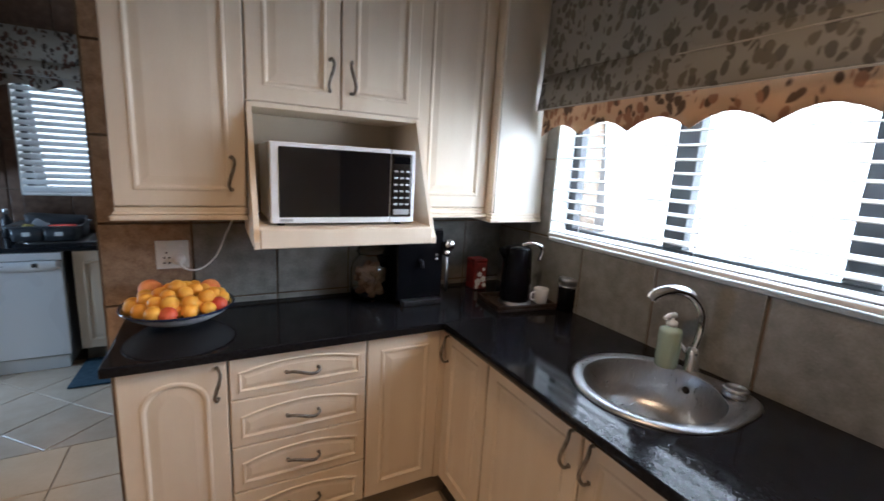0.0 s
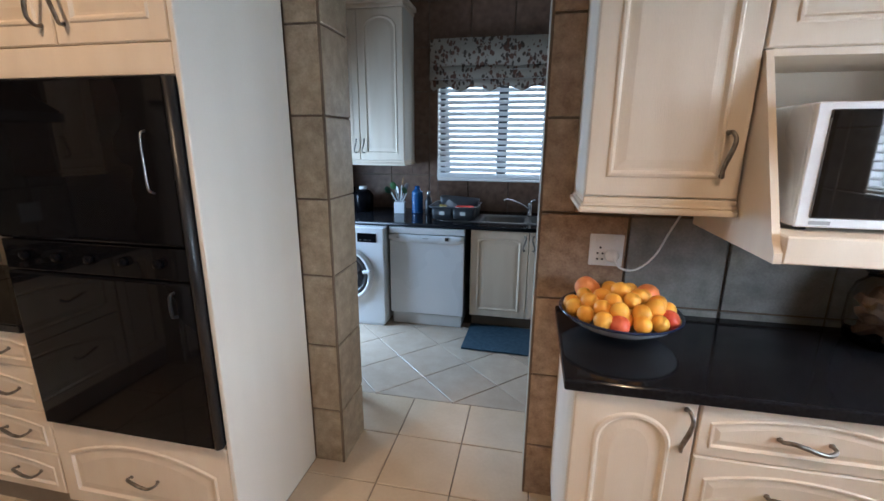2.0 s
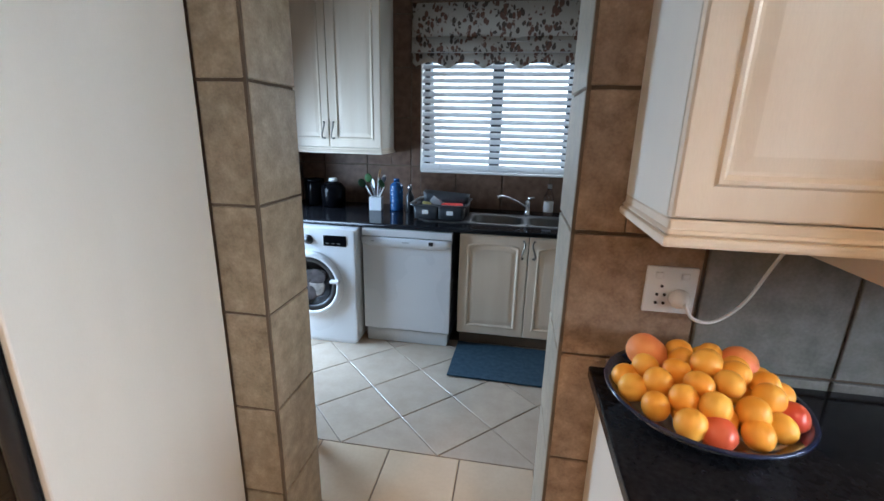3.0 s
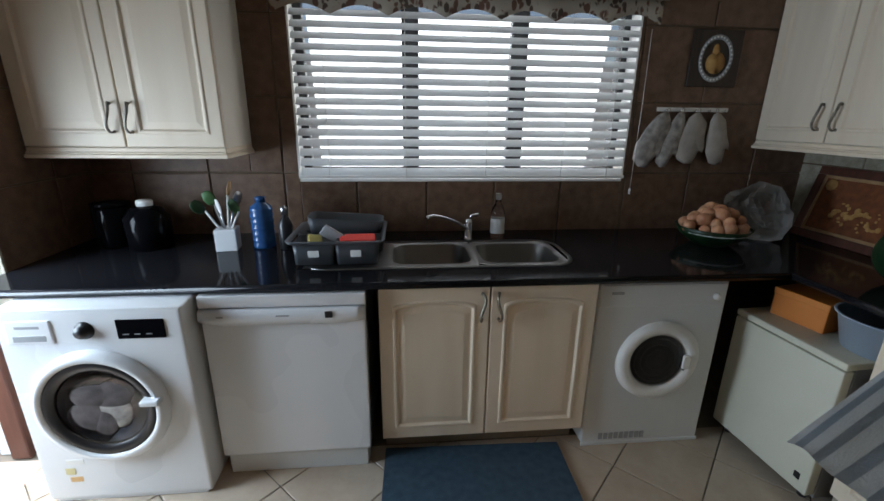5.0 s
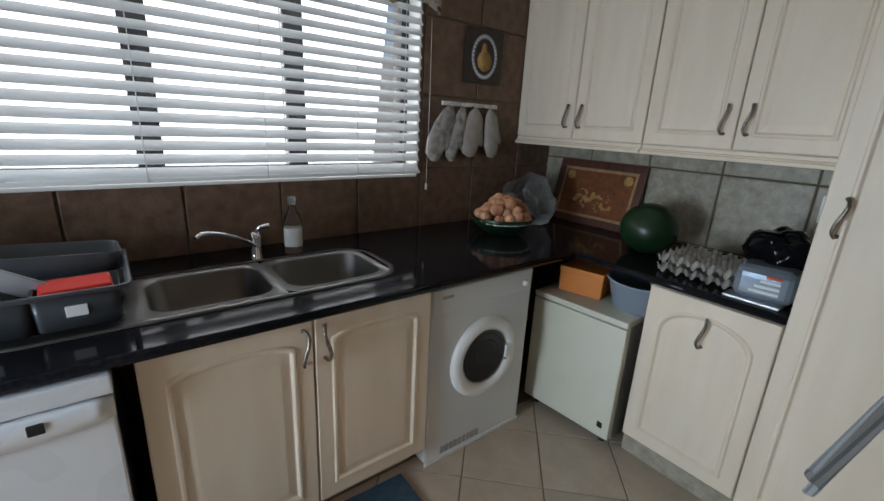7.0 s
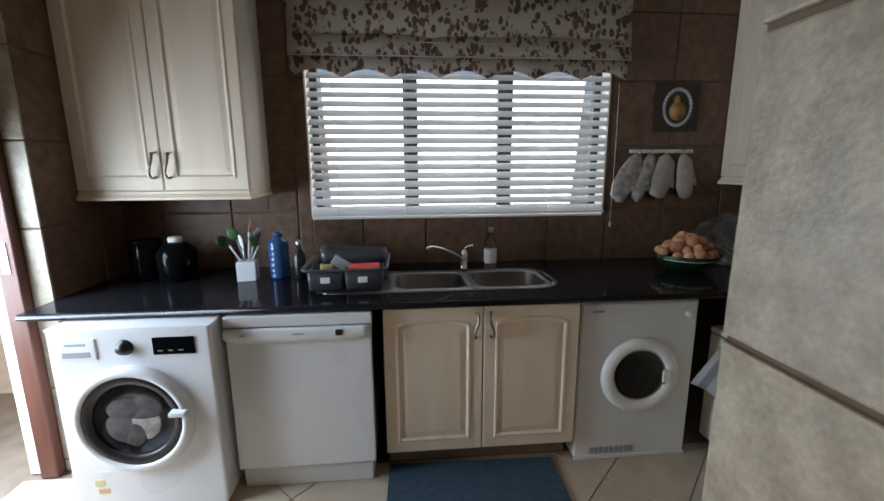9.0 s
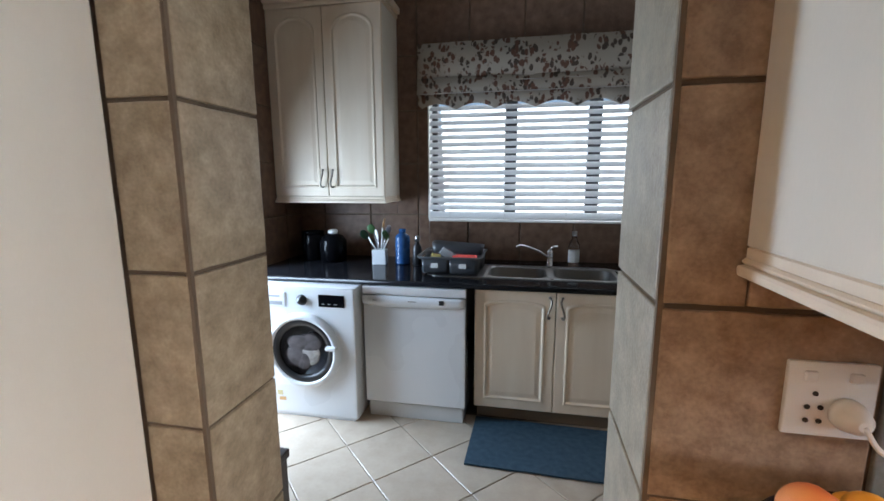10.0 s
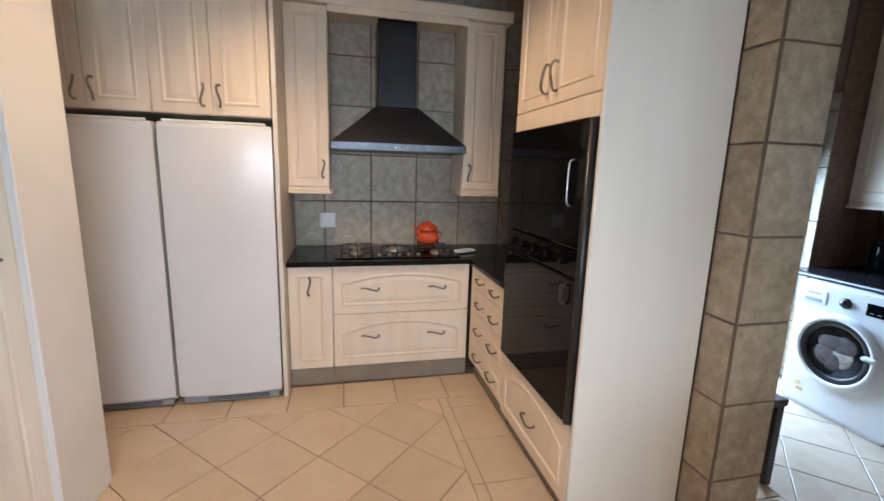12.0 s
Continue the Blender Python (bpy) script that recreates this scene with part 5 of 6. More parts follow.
for k, (dx, dy, hgt, mtl) in enumerate(((-0.05, 0.02, 0.28, LEAF), (-0.09, -0.01, 0.25, GREEN), (0.05, 0.02, 0.27, STEEL), (0.02, 0.03, 0.32, CORK), (-0.01, -0.03, 0.24, PLASTIC), (0.075, -0.01, 0.24, LEAF))):
    part("utensil_stem", tube([(dx * 0.3, dy * 0.5, 0.10), (dx, dy, hgt - 0.04)], 0.006, 6), PLASTIC if k % 2 else STEEL, p_)
    part("utensil_head", lathe([(0.004, 0), (0.026, 0.02), (0.032, 0.05), (0.022, 0.078), (0.002, 0.085)], 14, (0, 0, 0), 1.0, 0.25), mtl, p_).matrix_basis = pose(dx, dy, hgt - 0.05, dy * 400, dx * 500, 30 * k)
b_ = thing("water_bottle", "ribbed blue plastic water bottle", "bottle", pose(-0.955, 4.53, 0.88) @ Matrix.Diagonal((0.95, 0.95, 0.85, 1)))
prof = [(0.05, 0.0), (0.056, 0.006)]
for k in range(6):
    prof += [(0.057, 0.02 + k * 0.035), (0.052, 0.033 + k * 0.035), (0.057, 0.046 + k * 0.035)]
prof += [(0.05, 0.24), (0.024, 0.262), (0.022, 0.275), (0.001, 0.276)]
part("bottle", lathe(prof, 26), BLUEPL, b_)
part("cap", lathe([(0.025, 0.268), (0.025, 0.295), (0.001, 0.297)], 18), BLUEPL, b_)
b_ = thing("spray_bottle", "small clear bottle with a dark cap beside the rack", "bottle", pose(-0.84, 4.50, 0.88))
part("bottle", lathe([(0.03, 0), (0.033, 0.005), (0.033, 0.12), (0.02, 0.15), (0.012, 0.16), (0.012, 0.175)], 18), BLACK, b_)
part("cap", lathe([(0.016, 0.17), (0.016, 0.20), (0.008, 0.21), (0.001, 0.211)], 14), STEEL, b_)
c_ = thing("canister", "dark food canister with a pale lid in the shadowed corner", "canister", pose(-1.50, 4.56, 0.88))
part("body", lathe([(0.085, 0), (0.095, 0.006), (0.10, 0.15), (0.07, 0.19), (0.035, 0.205)], 26), BGLASS, c_)
part("lid", lathe([(0.034, 0.203), (0.036, 0.225), (0.03, 0.232), (0.001, 0.233)], 18), PLASTIC, c_, "pale screw lid")
c_ = thing("canister", "black food canister at the wall", "canister", pose(-1.68, 4.60, 0.88))
part("body", lathe([(0.075, 0), (0.08, 0.006), (0.08, 0.19), (0.07, 0.20)], 26), BGLASS, c_)
part("lid", lathe([(0.08, 0.195), (0.082, 0.215), (0.02, 0.222), (0.001, 0.223)], 22), BGLASS, c_)

# washing machine
w = thing("washing_machine", "white front-loading washing machine with laundry behind the round door", "washing machine", at(-1.700, 3.905, 0))
WW = 0.625
part("body", box(0, WW, 0.0, 0.60, 0.012, 0.842, 0.012, 3), WHITE, w)
part("worktop_lid", box(-0.004, WW + 0.004, 0.0, 0.60, 0.835, 0.846, 0.004), WHITE, w)
part("detergent_drawer", box(0.035, 0.185, -0.006, 0.004, 0.715, 0.805, 0.005, 2), WHITE, w)
part("drawer_grip", box(0.055, 0.165, -0.0075, -0.004, 0.725, 0.75, 0.002), GREYPL, w)
part("dial", lathe([(0.034, 0), (0.033, 0.004), (0.024, 0.008), (0.022, 0.026), (0.001, 0.028)], 24), BLACK, w).matrix_basis = pose(0.292, 0, 0.762, 90, 0, 0)
part("display", box(0.40, 0.565, -0.005, 0.003, 0.725, 0.80, 0.003), BGLASS, w, "black display window")
for k in range(3):
    part("display_mark", box(0.42 + k * 0.04, 0.44 + k * 0.04, -0.0056, -0.0045, 0.742, 0.746), GREYPL, w)
dcx, dcz = 0.292, 0.445
dr = part("porthole_ring", lathe([(0.225, 0.0), (0.222, 0.018), (0.208, 0.034), (0.194, 0.036), (0.186, 0.028), (0.182, 0.010)], 56, cap=False), WHITE, w, "white porthole ring")
dr.matrix_basis = pose(dcx, 0.0, dcz, 90, 0, 0) @ Matrix.Diagonal((1.07, 1.07, 1, 1))
part("inner_ring", lathe([(0.190, 0.022), (0.180, 0.030), (0.152, 0.018), (0.146, 0.004)], 56, cap=False), BLACK, dr)
part("porthole_glass", lathe([(0.158, 0.016), (0.14, 0.016), (0.10, 0.006), (0.05, 0.0), (0.001, -0.002)], 48, cap=False), DOORGLASS, dr, "smoked bulging glass")
part("drum", lathe([(0.15, 0.003), (0.149, 0.001), (0.001, 0.001)], 48, cap=False), DRUM, dr)
rl = random.Random(3)
for k, mtl in enumerate((WASH, CLOTHG, WASH, WASH, WASH)):
    b = bmesh.new()
    bmesh.ops.create_icosphere(b, subdivisions=3, radius=0.07)
    for v in b.verts:
        v.co *= 1 + 0.30 * noise.noise(v.co * 11 + Vector((k * 7, 0, 0)))
        v.co.z *= 0.12
    for f in b.faces:
        f.smooth = True
    part("washing", b, mtl, dr, "crumpled washing").matrix_basis = pose((-0.03, 0.035, -0.05, 0.05, 0.0)[k], (0.04, -0.03, -0.045, 0.05, -0.07)[k], 0.004, 0, 0, 40 * k) @ Matrix.Diagonal((1.15 - 0.13 * k, 0.75 + 0.12 * k, 1, 1))
part("door_handle", box(0.150, 0.215, 0.024, 0.046, -0.06, 0.06, 0.010, 3), WHITE, dr).matrix_basis = pose(0, 0, 0, -90, 0, 0) @ pose(0, 0, 0, 90, 0, 0) @ pose(0.0, 0.0, 0.0)
part("sticker", box(0.10, 0.165, -0.002, 0.001, 0.185, 0.205), PLASTIC, w)
part("energy_sticker", box(0.09, 0.125, -0.002, 0.001, 0.135, 0.165), mat("sticker_yellow", (0.62, 0.55, 0.30), None, 4, 0.5), w)
part("energy_sticker", box(0.10, 0.145, -0.002, 0.001, 0.10, 0.122), mat("sticker_orange", (0.65, 0.40, 0.18), None, 4, 0.5), w)
part("badge", box(0.07, 0.15, -0.0065, -0.005, 0.775, 0.785), GREYPL, w)
part("kick_panel", box(0.02, WW - 0.02, 0.004, 0.03, 0.0, 0.10, 0.003), WHITE, w)

# dishwasher
w = thing("dishwasher", "white dishwasher with a long recessed handle under the worktop", "dishwasher", at(-1.055, 3.988, 0))
WW = 0.632
part("body", box(0.012, WW - 0.012, 0.03, 0.60, 0.02, 0.843, 0.004), GREYPL, w)
part("lid_edge", box(0.0, WW, 0.0, 0.05, 0.795, 0.845, 0.005, 2), WHITE, w)
d_ = part("dishwasher_door", box(0.004, WW - 0.004, 0.004, 0.05, 0.105, 0.735, 0.006, 2), WHITE, w)
b = bmesh.new()
rings = []
for k in range(17):
    s_ = k / 16
    dip = 0.016 * (1 - (2 * s_ - 1) ** 8)
    x = 0.002 + (WW - 0.004) * s_
    rings.append([(x, -0.004, 0.790), (x, -0.014, 0.785), (x, -0.018, 0.755), (x, -0.010, 0.742 - dip), (x, 0.02, 0.738 - dip), (x, 0.04, 0.790)])
loops(b, rings, True, True)
part("control_fascia", b, WHITE, w)
part("power_button", box(0.475, 0.505, -0.0205, -0.014, 0.752, 0.779, 0.002), BLACK, w)
part("badge", box(0.29, 0.34, -0.0185, -0.013, 0.762, 0.768), GREYPL, w)
part("badge", box(0.07, 0.095, -0.0185, -0.013, 0.762, 0.768), GREYPL, w)
part("kick_panel", box(0.02, WW - 0.02, 0.02, 0.05, 0.0, 0.098, 0.003), OLDWHITE, w)

# tumble dryer
w = thing("tumble_dryer", "older white tumble dryer with a round glass door", "tumble dryer", at(0.560, 4.048, 0))
WW = 0.590
part("body", box(0, WW, 0.0, 0.56, 0.012, 0.836, 0.014, 3), OLDWHITE, w)
part("fascia", box(0.008, WW - 0.008, -0.004, 0.002, 0.725, 0.828, 0.003), OLDWHITE, w)
part("timer_knob", lathe([(0.016, 0), (0.015, 0.012), (0.010, 0.016), (0.001, 0.016)], 16), PLASTIC, w).matrix_basis = pose(0.535, -0.004, 0.765, 90, 0, 0)
part("badge", box(0.055, 0.11, -0.006, -0.003, 0.785, 0.797), GREYPL, w)
dr = part("porthole_ring", lathe([(0.196, 0.0), (0.194, 0.014), (0.176, 0.027), (0.150, 0.027), (0.136, 0.014), (0.126, 0.002)], 56, cap=False), PLASTIC, w, "white plastic porthole ring")
dr.matrix_basis = pose(0.312, 0.0, 0.455, 90, 0, 0)
part("porthole_glass", lathe([(0.131, 0.012), (0.10, 0.012), (0.05, 0.008), (0.001, 0.007)], 40, cap=False), DOORGLASS, dr)
part("drum", lathe([(0.13, 0.003), (0.129, 0.001), (0.001, 0.001)], 40, cap=False), DRUM, dr)
for k in range(3):
    part("drum_ring", lathe([(0.045 + 0.03 * k, 0.001), (0.048 + 0.03 * k, 0.003), (0.051 + 0.03 * k, 0.001)], 32, cap=False), DRUM, dr)
part("latch", box(0.112, 0.146, -0.036, 0.03, 0.016, 0.031, 0.006, 2), PLASTIC, dr)
part("latch_slot", box(0.118, 0.128, -0.048, -0.038, 0.014, 0.024, 0.002), BLACK, dr)
b = bmesh.new()
for k in range(9):
    bx(b, 0.085 + k * 0.026, 0.104 + k * 0.026, -0.004, 0.003, 0.032, 0.066)
part("vent_grille", b, GREYPL, w)
part("kick_panel", box(0.0, WW, -0.006, 0.004, 0.0, 0.018, 0.002), OLDWHITE, w)

# rug
b = bmesh.new()
bmesh.ops.create_grid(b, x_segments=40, y_segments=24, size=0.5, matrix=Matrix.Diagonal((0.82, 0.46, 1, 1)))
for v in b.verts:
    v.co.z = 0.012 + 0.0025 * noise.noise(v.co * 9)
bmesh.ops.solidify(b, geom=b.faces, thickness=0.010)
solid("rug", b, BLUEMAT, "blue rectangular rug on the tiles before the sink", "rug", pose(0.035, 3.845, 0.003, 0, 0, -1.5))

# ---- laundry: wall cupboards ----
u = wall_unit("wall_cabinet", "cream two-door wall cabinet with raised panels beside the window", at(-1.875, 4.45, 0), 0.825, 0.348, 1.36, 2.61,
              [(0.0, 0.412, 0.375), (0.414, 0.825, 0.450)], 0.10, False, True, (0, 1))
EX = 1.755
for k, (y, w_) in enumerate(((4.795, 0.838), (3.955, 0.79))):
    u = wall_unit("wall_cabinet", "cream two-door wall cabinet along the laundry end wall", at(EX, y, 0, WEST), w_ - 0.002, 0.343, 1.40, 2.56,
                  [(0.0, w_ / 2 - 0.001, w_ / 2 - 0.045), (w_ / 2 + 0.001, w_ - 0.002, w_ / 2 + 0.045)], 0.06, False, False, (0, 0))
    u["group"] = "end wall cupboards"
u = thing("tall_cupboard", "tall cream broom cupboard with a pewter handle", "cabinet", at(1.385, 3.146, 0, WEST))
carcass(u, 0.50, 0.71, 0.10, 2.56)
leaf(u, 0.0, 0.498, 0.102, 2.556, 0.055, 1.235)
part("plinth", box(0, 0.50, 0.03, 0.05, 0, 0.10), TILE_B, u)
cornice(u, 0.50, 0.71, 2.56)
u = thing("base_cabinet", "cream base cabinet with one wide arched door", "cabinet", at(1.385, 3.612, 0, WEST))
carcass(u, 0.464, 0.70, 0.10, 0.845)
leaf(u, 0.0, 0.463, 0.102, 0.845, 0.235, 0.72, 0.10)
part("plinth", box(0, 0.464, 0.03, 0.05, 0, 0.10), TILE_B, u)

# small freezer and what stands on it
w = thing("small_freezer", "small yellowed white freezer standing under the worktop", "freezer", pose(1.295, 4.135, 0, 0, 0, -86))
part("body", box(0, 0.49, 0.05, 0.50, 0.03, 0.655, 0.006, 2), GREYPL, w)
part("freezer_door", box(0, 0.49, 0.0, 0.046, 0.05, 0.625, 0.008, 2), FREEZER, w)
part("top", box(-0.002, 0.492, 0.0, 0.50, 0.630, 0.660, 0.008, 2), FREEZER, w)
part("badge", box(0.43, 0.455, -0.003, 0.001, 0.10, 0.13, 0.001), BLACK, w)
for x in (0.05, 0.44):
    part("foot", lathe([(0.018, 0), (0.018, 0.05)], 10, (x, 0.06, 0)), BLACK, w)
o = thing("storage_box", "orange cardboard box on the freezer", "box", pose(1.455, 4.0, 0.66, 0, 0, -78))
part("box_body", box(-0.09, 0.13, -0.03, 0.20, 0, 0.125, 0.003), ORANGE, o)
part("lid", box(-0.093, 0.133, -0.033, 0.203, 0.10, 0.130, 0.003), ORANGE, o)
b = lathe([(0.10, 0), (0.112, 0.006), (0.145, 0.135), (0.155, 0.138), (0.155, 0.143), (0.142, 0.142), (0.108, 0.012), (0.001, 0.008)], 36, cap=False)
solid("plastic_basin", b, BASIN, "blue-grey plastic wash basin on the freezer", "basin", pose(1.535, 3.72, 0.66))
pc = thing("waste_pipe", "white plastic pipe beside the dryer", "pipe", pose(1.20, 4.28, 0))
part("pipe", tube([(0, 0, 0.0), (0, 0, 0.24), (0, 0.04, 0.28)], 0.022, 10), PLASTIC, pc)

# things on the east worktop
nb = thing("onion_bowl", "green wire bowl heaped with onions in the corner", "bowl", pose(1.35, 4.47, 0.88))
part("bowl", lathe([(0.08, 0), (0.09, 0.006), (0.15, 0.05), (0.18, 0.095), (0.176, 0.097), (0.145, 0.055), (0.07, 0.012), (0.001, 0.01)], 32, cap=False), GREEN, nb)
for k in range(5):
    part("wire", tube([(0.165 * math.cos(a), 0.165 * math.sin(a), 0.072 + 0.004 * k) for a in [i * math.pi / 10 + 3.4 for i in range(9)]], 0.0025, 5), PLASTIC, nb)
ON = mesh_of("onion", fruit_bm(0.036, 0.86, 0.0), ONION)
for n_, rad, z in ((13, 0.135, 0.100), (9, 0.098, 0.132), (7, 0.064, 0.160), (3, 0.030, 0.185), (5, 0.05, 0.11)):
    for k in range(n_):
        a = 2 * math.pi * k / n_ + rnd.uniform(-0.2, 0.2)
        r = rad + rnd.uniform(-0.012, 0.012)
        ob = new("onion", ON)
        ob.matrix_basis = (pose(1.35 + r * math.cos(a), 4.47 + r * math.sin(a), 0.88 + z + rnd.uniform(-0.012, 0.010), rnd.uniform(-60, 60), rnd.uniform(-60, 60), rnd.uniform(0, 360))
                           @ Matrix.Diagonal((*[rnd.uniform(0.82, 1.12)] * 3, 1)))
        tagged(ob, "brown onion with papery skin in the bowl", "onion", "onions in the bowl")
b = bmesh.new()
bmesh.ops.create_icosphere(b, subdivisions=4, radius=0.15)
for v in b.verts:
    v.co *= 1 + 0.28 * noise.noise(v.co * 9) + 0.12 * noise.noise(v.co * 24)
    v.co.z = max(v.co.z * 1.05, -0.14)
for f in b.faces:
    f.smooth = False
solid("plastic_bag", b, FILM, "crumpled clear plastic bag standing in the corner", "bag", pose(1.66, 4.55, 1.03))
pic = thing("embroidered_picture", "dark-framed picture with gold flowers leaning on the wall", "picture", pose(1.985, 4.66, 0.882, -14, 0, -90))
fw, fh = 0.60, 0.40
for a in ((0, fw, 0, 0.045), (0, fw, fh - 0.045, fh), (0, 0.045, 0.045, fh - 0.045), (fw - 0.045, fw, 0.045, fh - 0.045)):
    part("frame_bar", box(a[0], a[1], 0, 0.022, a[2], a[3], 0.006, 2), DARKWOOD, pic)
for a in ((0.045, fw - 0.045, 0.045, 0.062), (0.045, fw - 0.045, fh - 0.062, fh - 0.045), (0.045, 0.062, 0.062, fh - 0.062), (fw - 0.062, fw - 0.045, 0.062, fh - 0.062)):
    part("inner_border", box(a[0], a[1], 0.004, 0.010, a[2], a[3], 0.002), CORK, pic)
part("canvas", box(0.045, fw - 0.045, 0.008, 0.016, 0.045, fh - 0.045), mat("brown_tapestry", (0.14, 0.045, 0.02), (0.26, 0.085, 0.03), 30, 0.9, None, 0.4, 200), pic)
GOLD = mat("gold_thread", (0.40, 0.20, 0.06), (0.55, 0.32, 0.11), 40, 0.8, None, 0.4, 200)
for k in range(30):
    u_ = k % 2
    a_, r_2 = 2.4 * k, 0.016 * math.sqrt(k // 2)
    cx_, cz_ = (0.235 if u_ else 0.365) + 1.15 * r_2 * math.cos(a_), (0.165 if u_ else 0.15) + r_2 * math.sin(a_)
    rr = 0.007 + 0.0035 * ((k * 7) % 4)
    petals = bmesh.new()
    lathe([(rr, 0), (rr * 0.8, 0.003), (rr * 0.3, 0.002), (0.001, 0.004)], 7, (0, 0, 0), 1.0, 0.6 + 0.25 * (k % 3), petals)
    part("flower", petals, GOLD, pic).matrix_basis = pose(cx_, 0.008, cz_, 90, 0, 0)
for cx_ in (0.10, fw - 0.10):
    part("corner_flower", lathe([(0.034, 0), (0.026, 0.003), (0.001, 0.002)], 9), GOLD, pic).matrix_basis = pose(cx_, 0.008, fh - 0.095, 90, 0, 0)
b = bmesh.new()
bmesh.ops.create_uvsphere(b, u_segments=28, v_segments=18, radius=0.135)
for v in b.verts:
    v.co.x *= 1.15
    v.co.z *= 0.92
for f in b.faces:
    f.smooth = True
solid("watermelon", b, GREEN, "dark green watermelon on the worktop", "watermelon", pose(1.73, 3.83, 1.003, 0, 0, 30))


def egg_tray():
    b = bmesh.new()
    nx, ny = 49, 49
    g = [[b.verts.new((0.30 * i / (nx - 1), 0.30 * k / (ny - 1), 0.021 * math.cos(2 * math.pi * i / (nx - 1) * 5) * math.cos(2 * math.pi * k / (ny - 1) * 5))) for k in range(ny)] for i in range(nx)]
    for i in range(nx - 1):
        for k in range(ny - 1):
            b.faces.new((g[i][k], g[i + 1][k], g[i + 1][k + 1], g[i][k + 1]))
    bmesh.ops.solidify(b, geom=b.faces, thickness=0.004)
    for f in b.faces:
        f.smooth = True
    return mesh_of("egg_tray", b, CARD)


EGG = egg_tray()


def crumpled(r):
    """A soft bag, folded and creased, wider than it is high."""
    b = bmesh.new()
    bmesh.ops.create_icosphere(b, subdivisions=4, radius=r)
    for v in b.verts:
        c = v.co / r
        v.co *= 1 + 0.30 * noise.noise(c * 1.6) + 0.13 * abs(noise.noise(c * 4.2)) + 0.05 * noise.noise(c * 9)
        v.co.z *= 0.82
    for f in b.faces:
        f.smooth = True
    return b


for k in range(2):
    ob = new("egg_tray", EGG)
    ob.matrix_basis = pose(1.47 + 0.004 * (k % 2), 3.345 + 0.003 * k, 0.906 + 0.040 * k, 0, 0, 0.8 * k)
    tagged(ob, "grey moulded card egg tray in a stack", "egg tray", "stack of egg trays")
b_ = solid("black_bag", crumpled(0.105), BGLASS, "crumpled black plastic bag lying behind the packet", "bag", pose(1.64, 3.27, 1.045, 14, 0, 40))
pk = thing("paper_packet", "silver-blue packet with printed bars lying by the egg trays", "packet", pose(1.52, 3.26, 0.882, 0, 0, 6))
part("packet", box(-0.07, 0.09, -0.095, 0.095, 0, 0.130, 0.045, 4), mat("silver_film", (0.07, 0.10, 0.14), (0.30, 0.35, 0.40), 8, 0.25, 0.4, 0.3, 40, metal=0.4), pk)
for k in range(4):
    part("print_bar", box(-0.0725, -0.0695, -0.05, 0.04 - 0.015 * k, 0.035 + k * 0.02, 0.045 + k * 0.02), RED if k == 3 else PAPER, pk)
ct = solid("worktop_cutlery_tray", box(-0.05, 0.03, -0.09, 0.09, 0, 0.012, 0.004, 2), STEEL, "flat steel trivet at the worktop edge", "trivet", pose(1.46, 3.27, 0.881))
socket(at(2.10, 3.22, 1.17, WEST), True, "white square wall socket with a plug")

# wall picture, hook rail and oven gloves
pc = thing("wall_plaque", "small dark square plaque with an oval fruit picture", "picture", at(1.275, 4.798, 1.68))
part("board", box(0, 0.285, -0.014, 0.0, 0, 0.285, 0.003), BENCHWOOD, pc)
ov = bmesh.new()
lathe([(0.118, 0), (0.118, 0.003), (0.094, 0.003), (0.094, 0)], 36, (0, 0, 0), 0.82, 1.0, ov, False)
part("oval_border", ov, GREYPL, pc, "grey beaded oval border").matrix_basis = pose(0.142, -0.0145, 0.142, 90, 0, 0)
for k in range(30):
    a = 2 * math.pi * k / 30
    part("bead", lathe([(0.006, 0), (0.004, 0.003), (0.001, 0.004)], 6), PLASTIC, pc).matrix_basis = pose(0.142 + 0.106 * 0.82 * math.cos(a), -0.0175, 0.142 + 0.106 * math.sin(a), 90, 0, 0)
part("pear", lathe([(0.02, 0.0), (0.05, 0.001), (0.056, 0.003), (0.001, 0.005)], 20), GOLD, pc, "gold pear").matrix_basis = pose(0.142, -0.0145, 0.12, 90, 0, 0)
part("pear_neck", lathe([(0.026, 0.0), (0.02, 0.003), (0.001, 0.004)], 14, (0, 0, 0), 0.8, 1.6), GOLD, pc).matrix_basis = pose(0.138, -0.0145, 0.175, 90, 0, 0)
hr = thing("hook_rail", "slim white hook rail on the tiles", "hook rail", at(1.135, 4.798, 1.56))
part("bar", box(0, 0.415, -0.014, 0.0, -0.011, 0.011, 0.002), PLASTIC, hr)
for k in range(5):
    part("hook", tube(curve_pts([(0.04 + 0.085 * k, -0.012, -0.004), (0.04 + 0.085 * k, -0.03, -0.014), (0.04 + 0.085 * k, -0.034, 0.002)], 4), 0.003, 6), CHROME, hr)


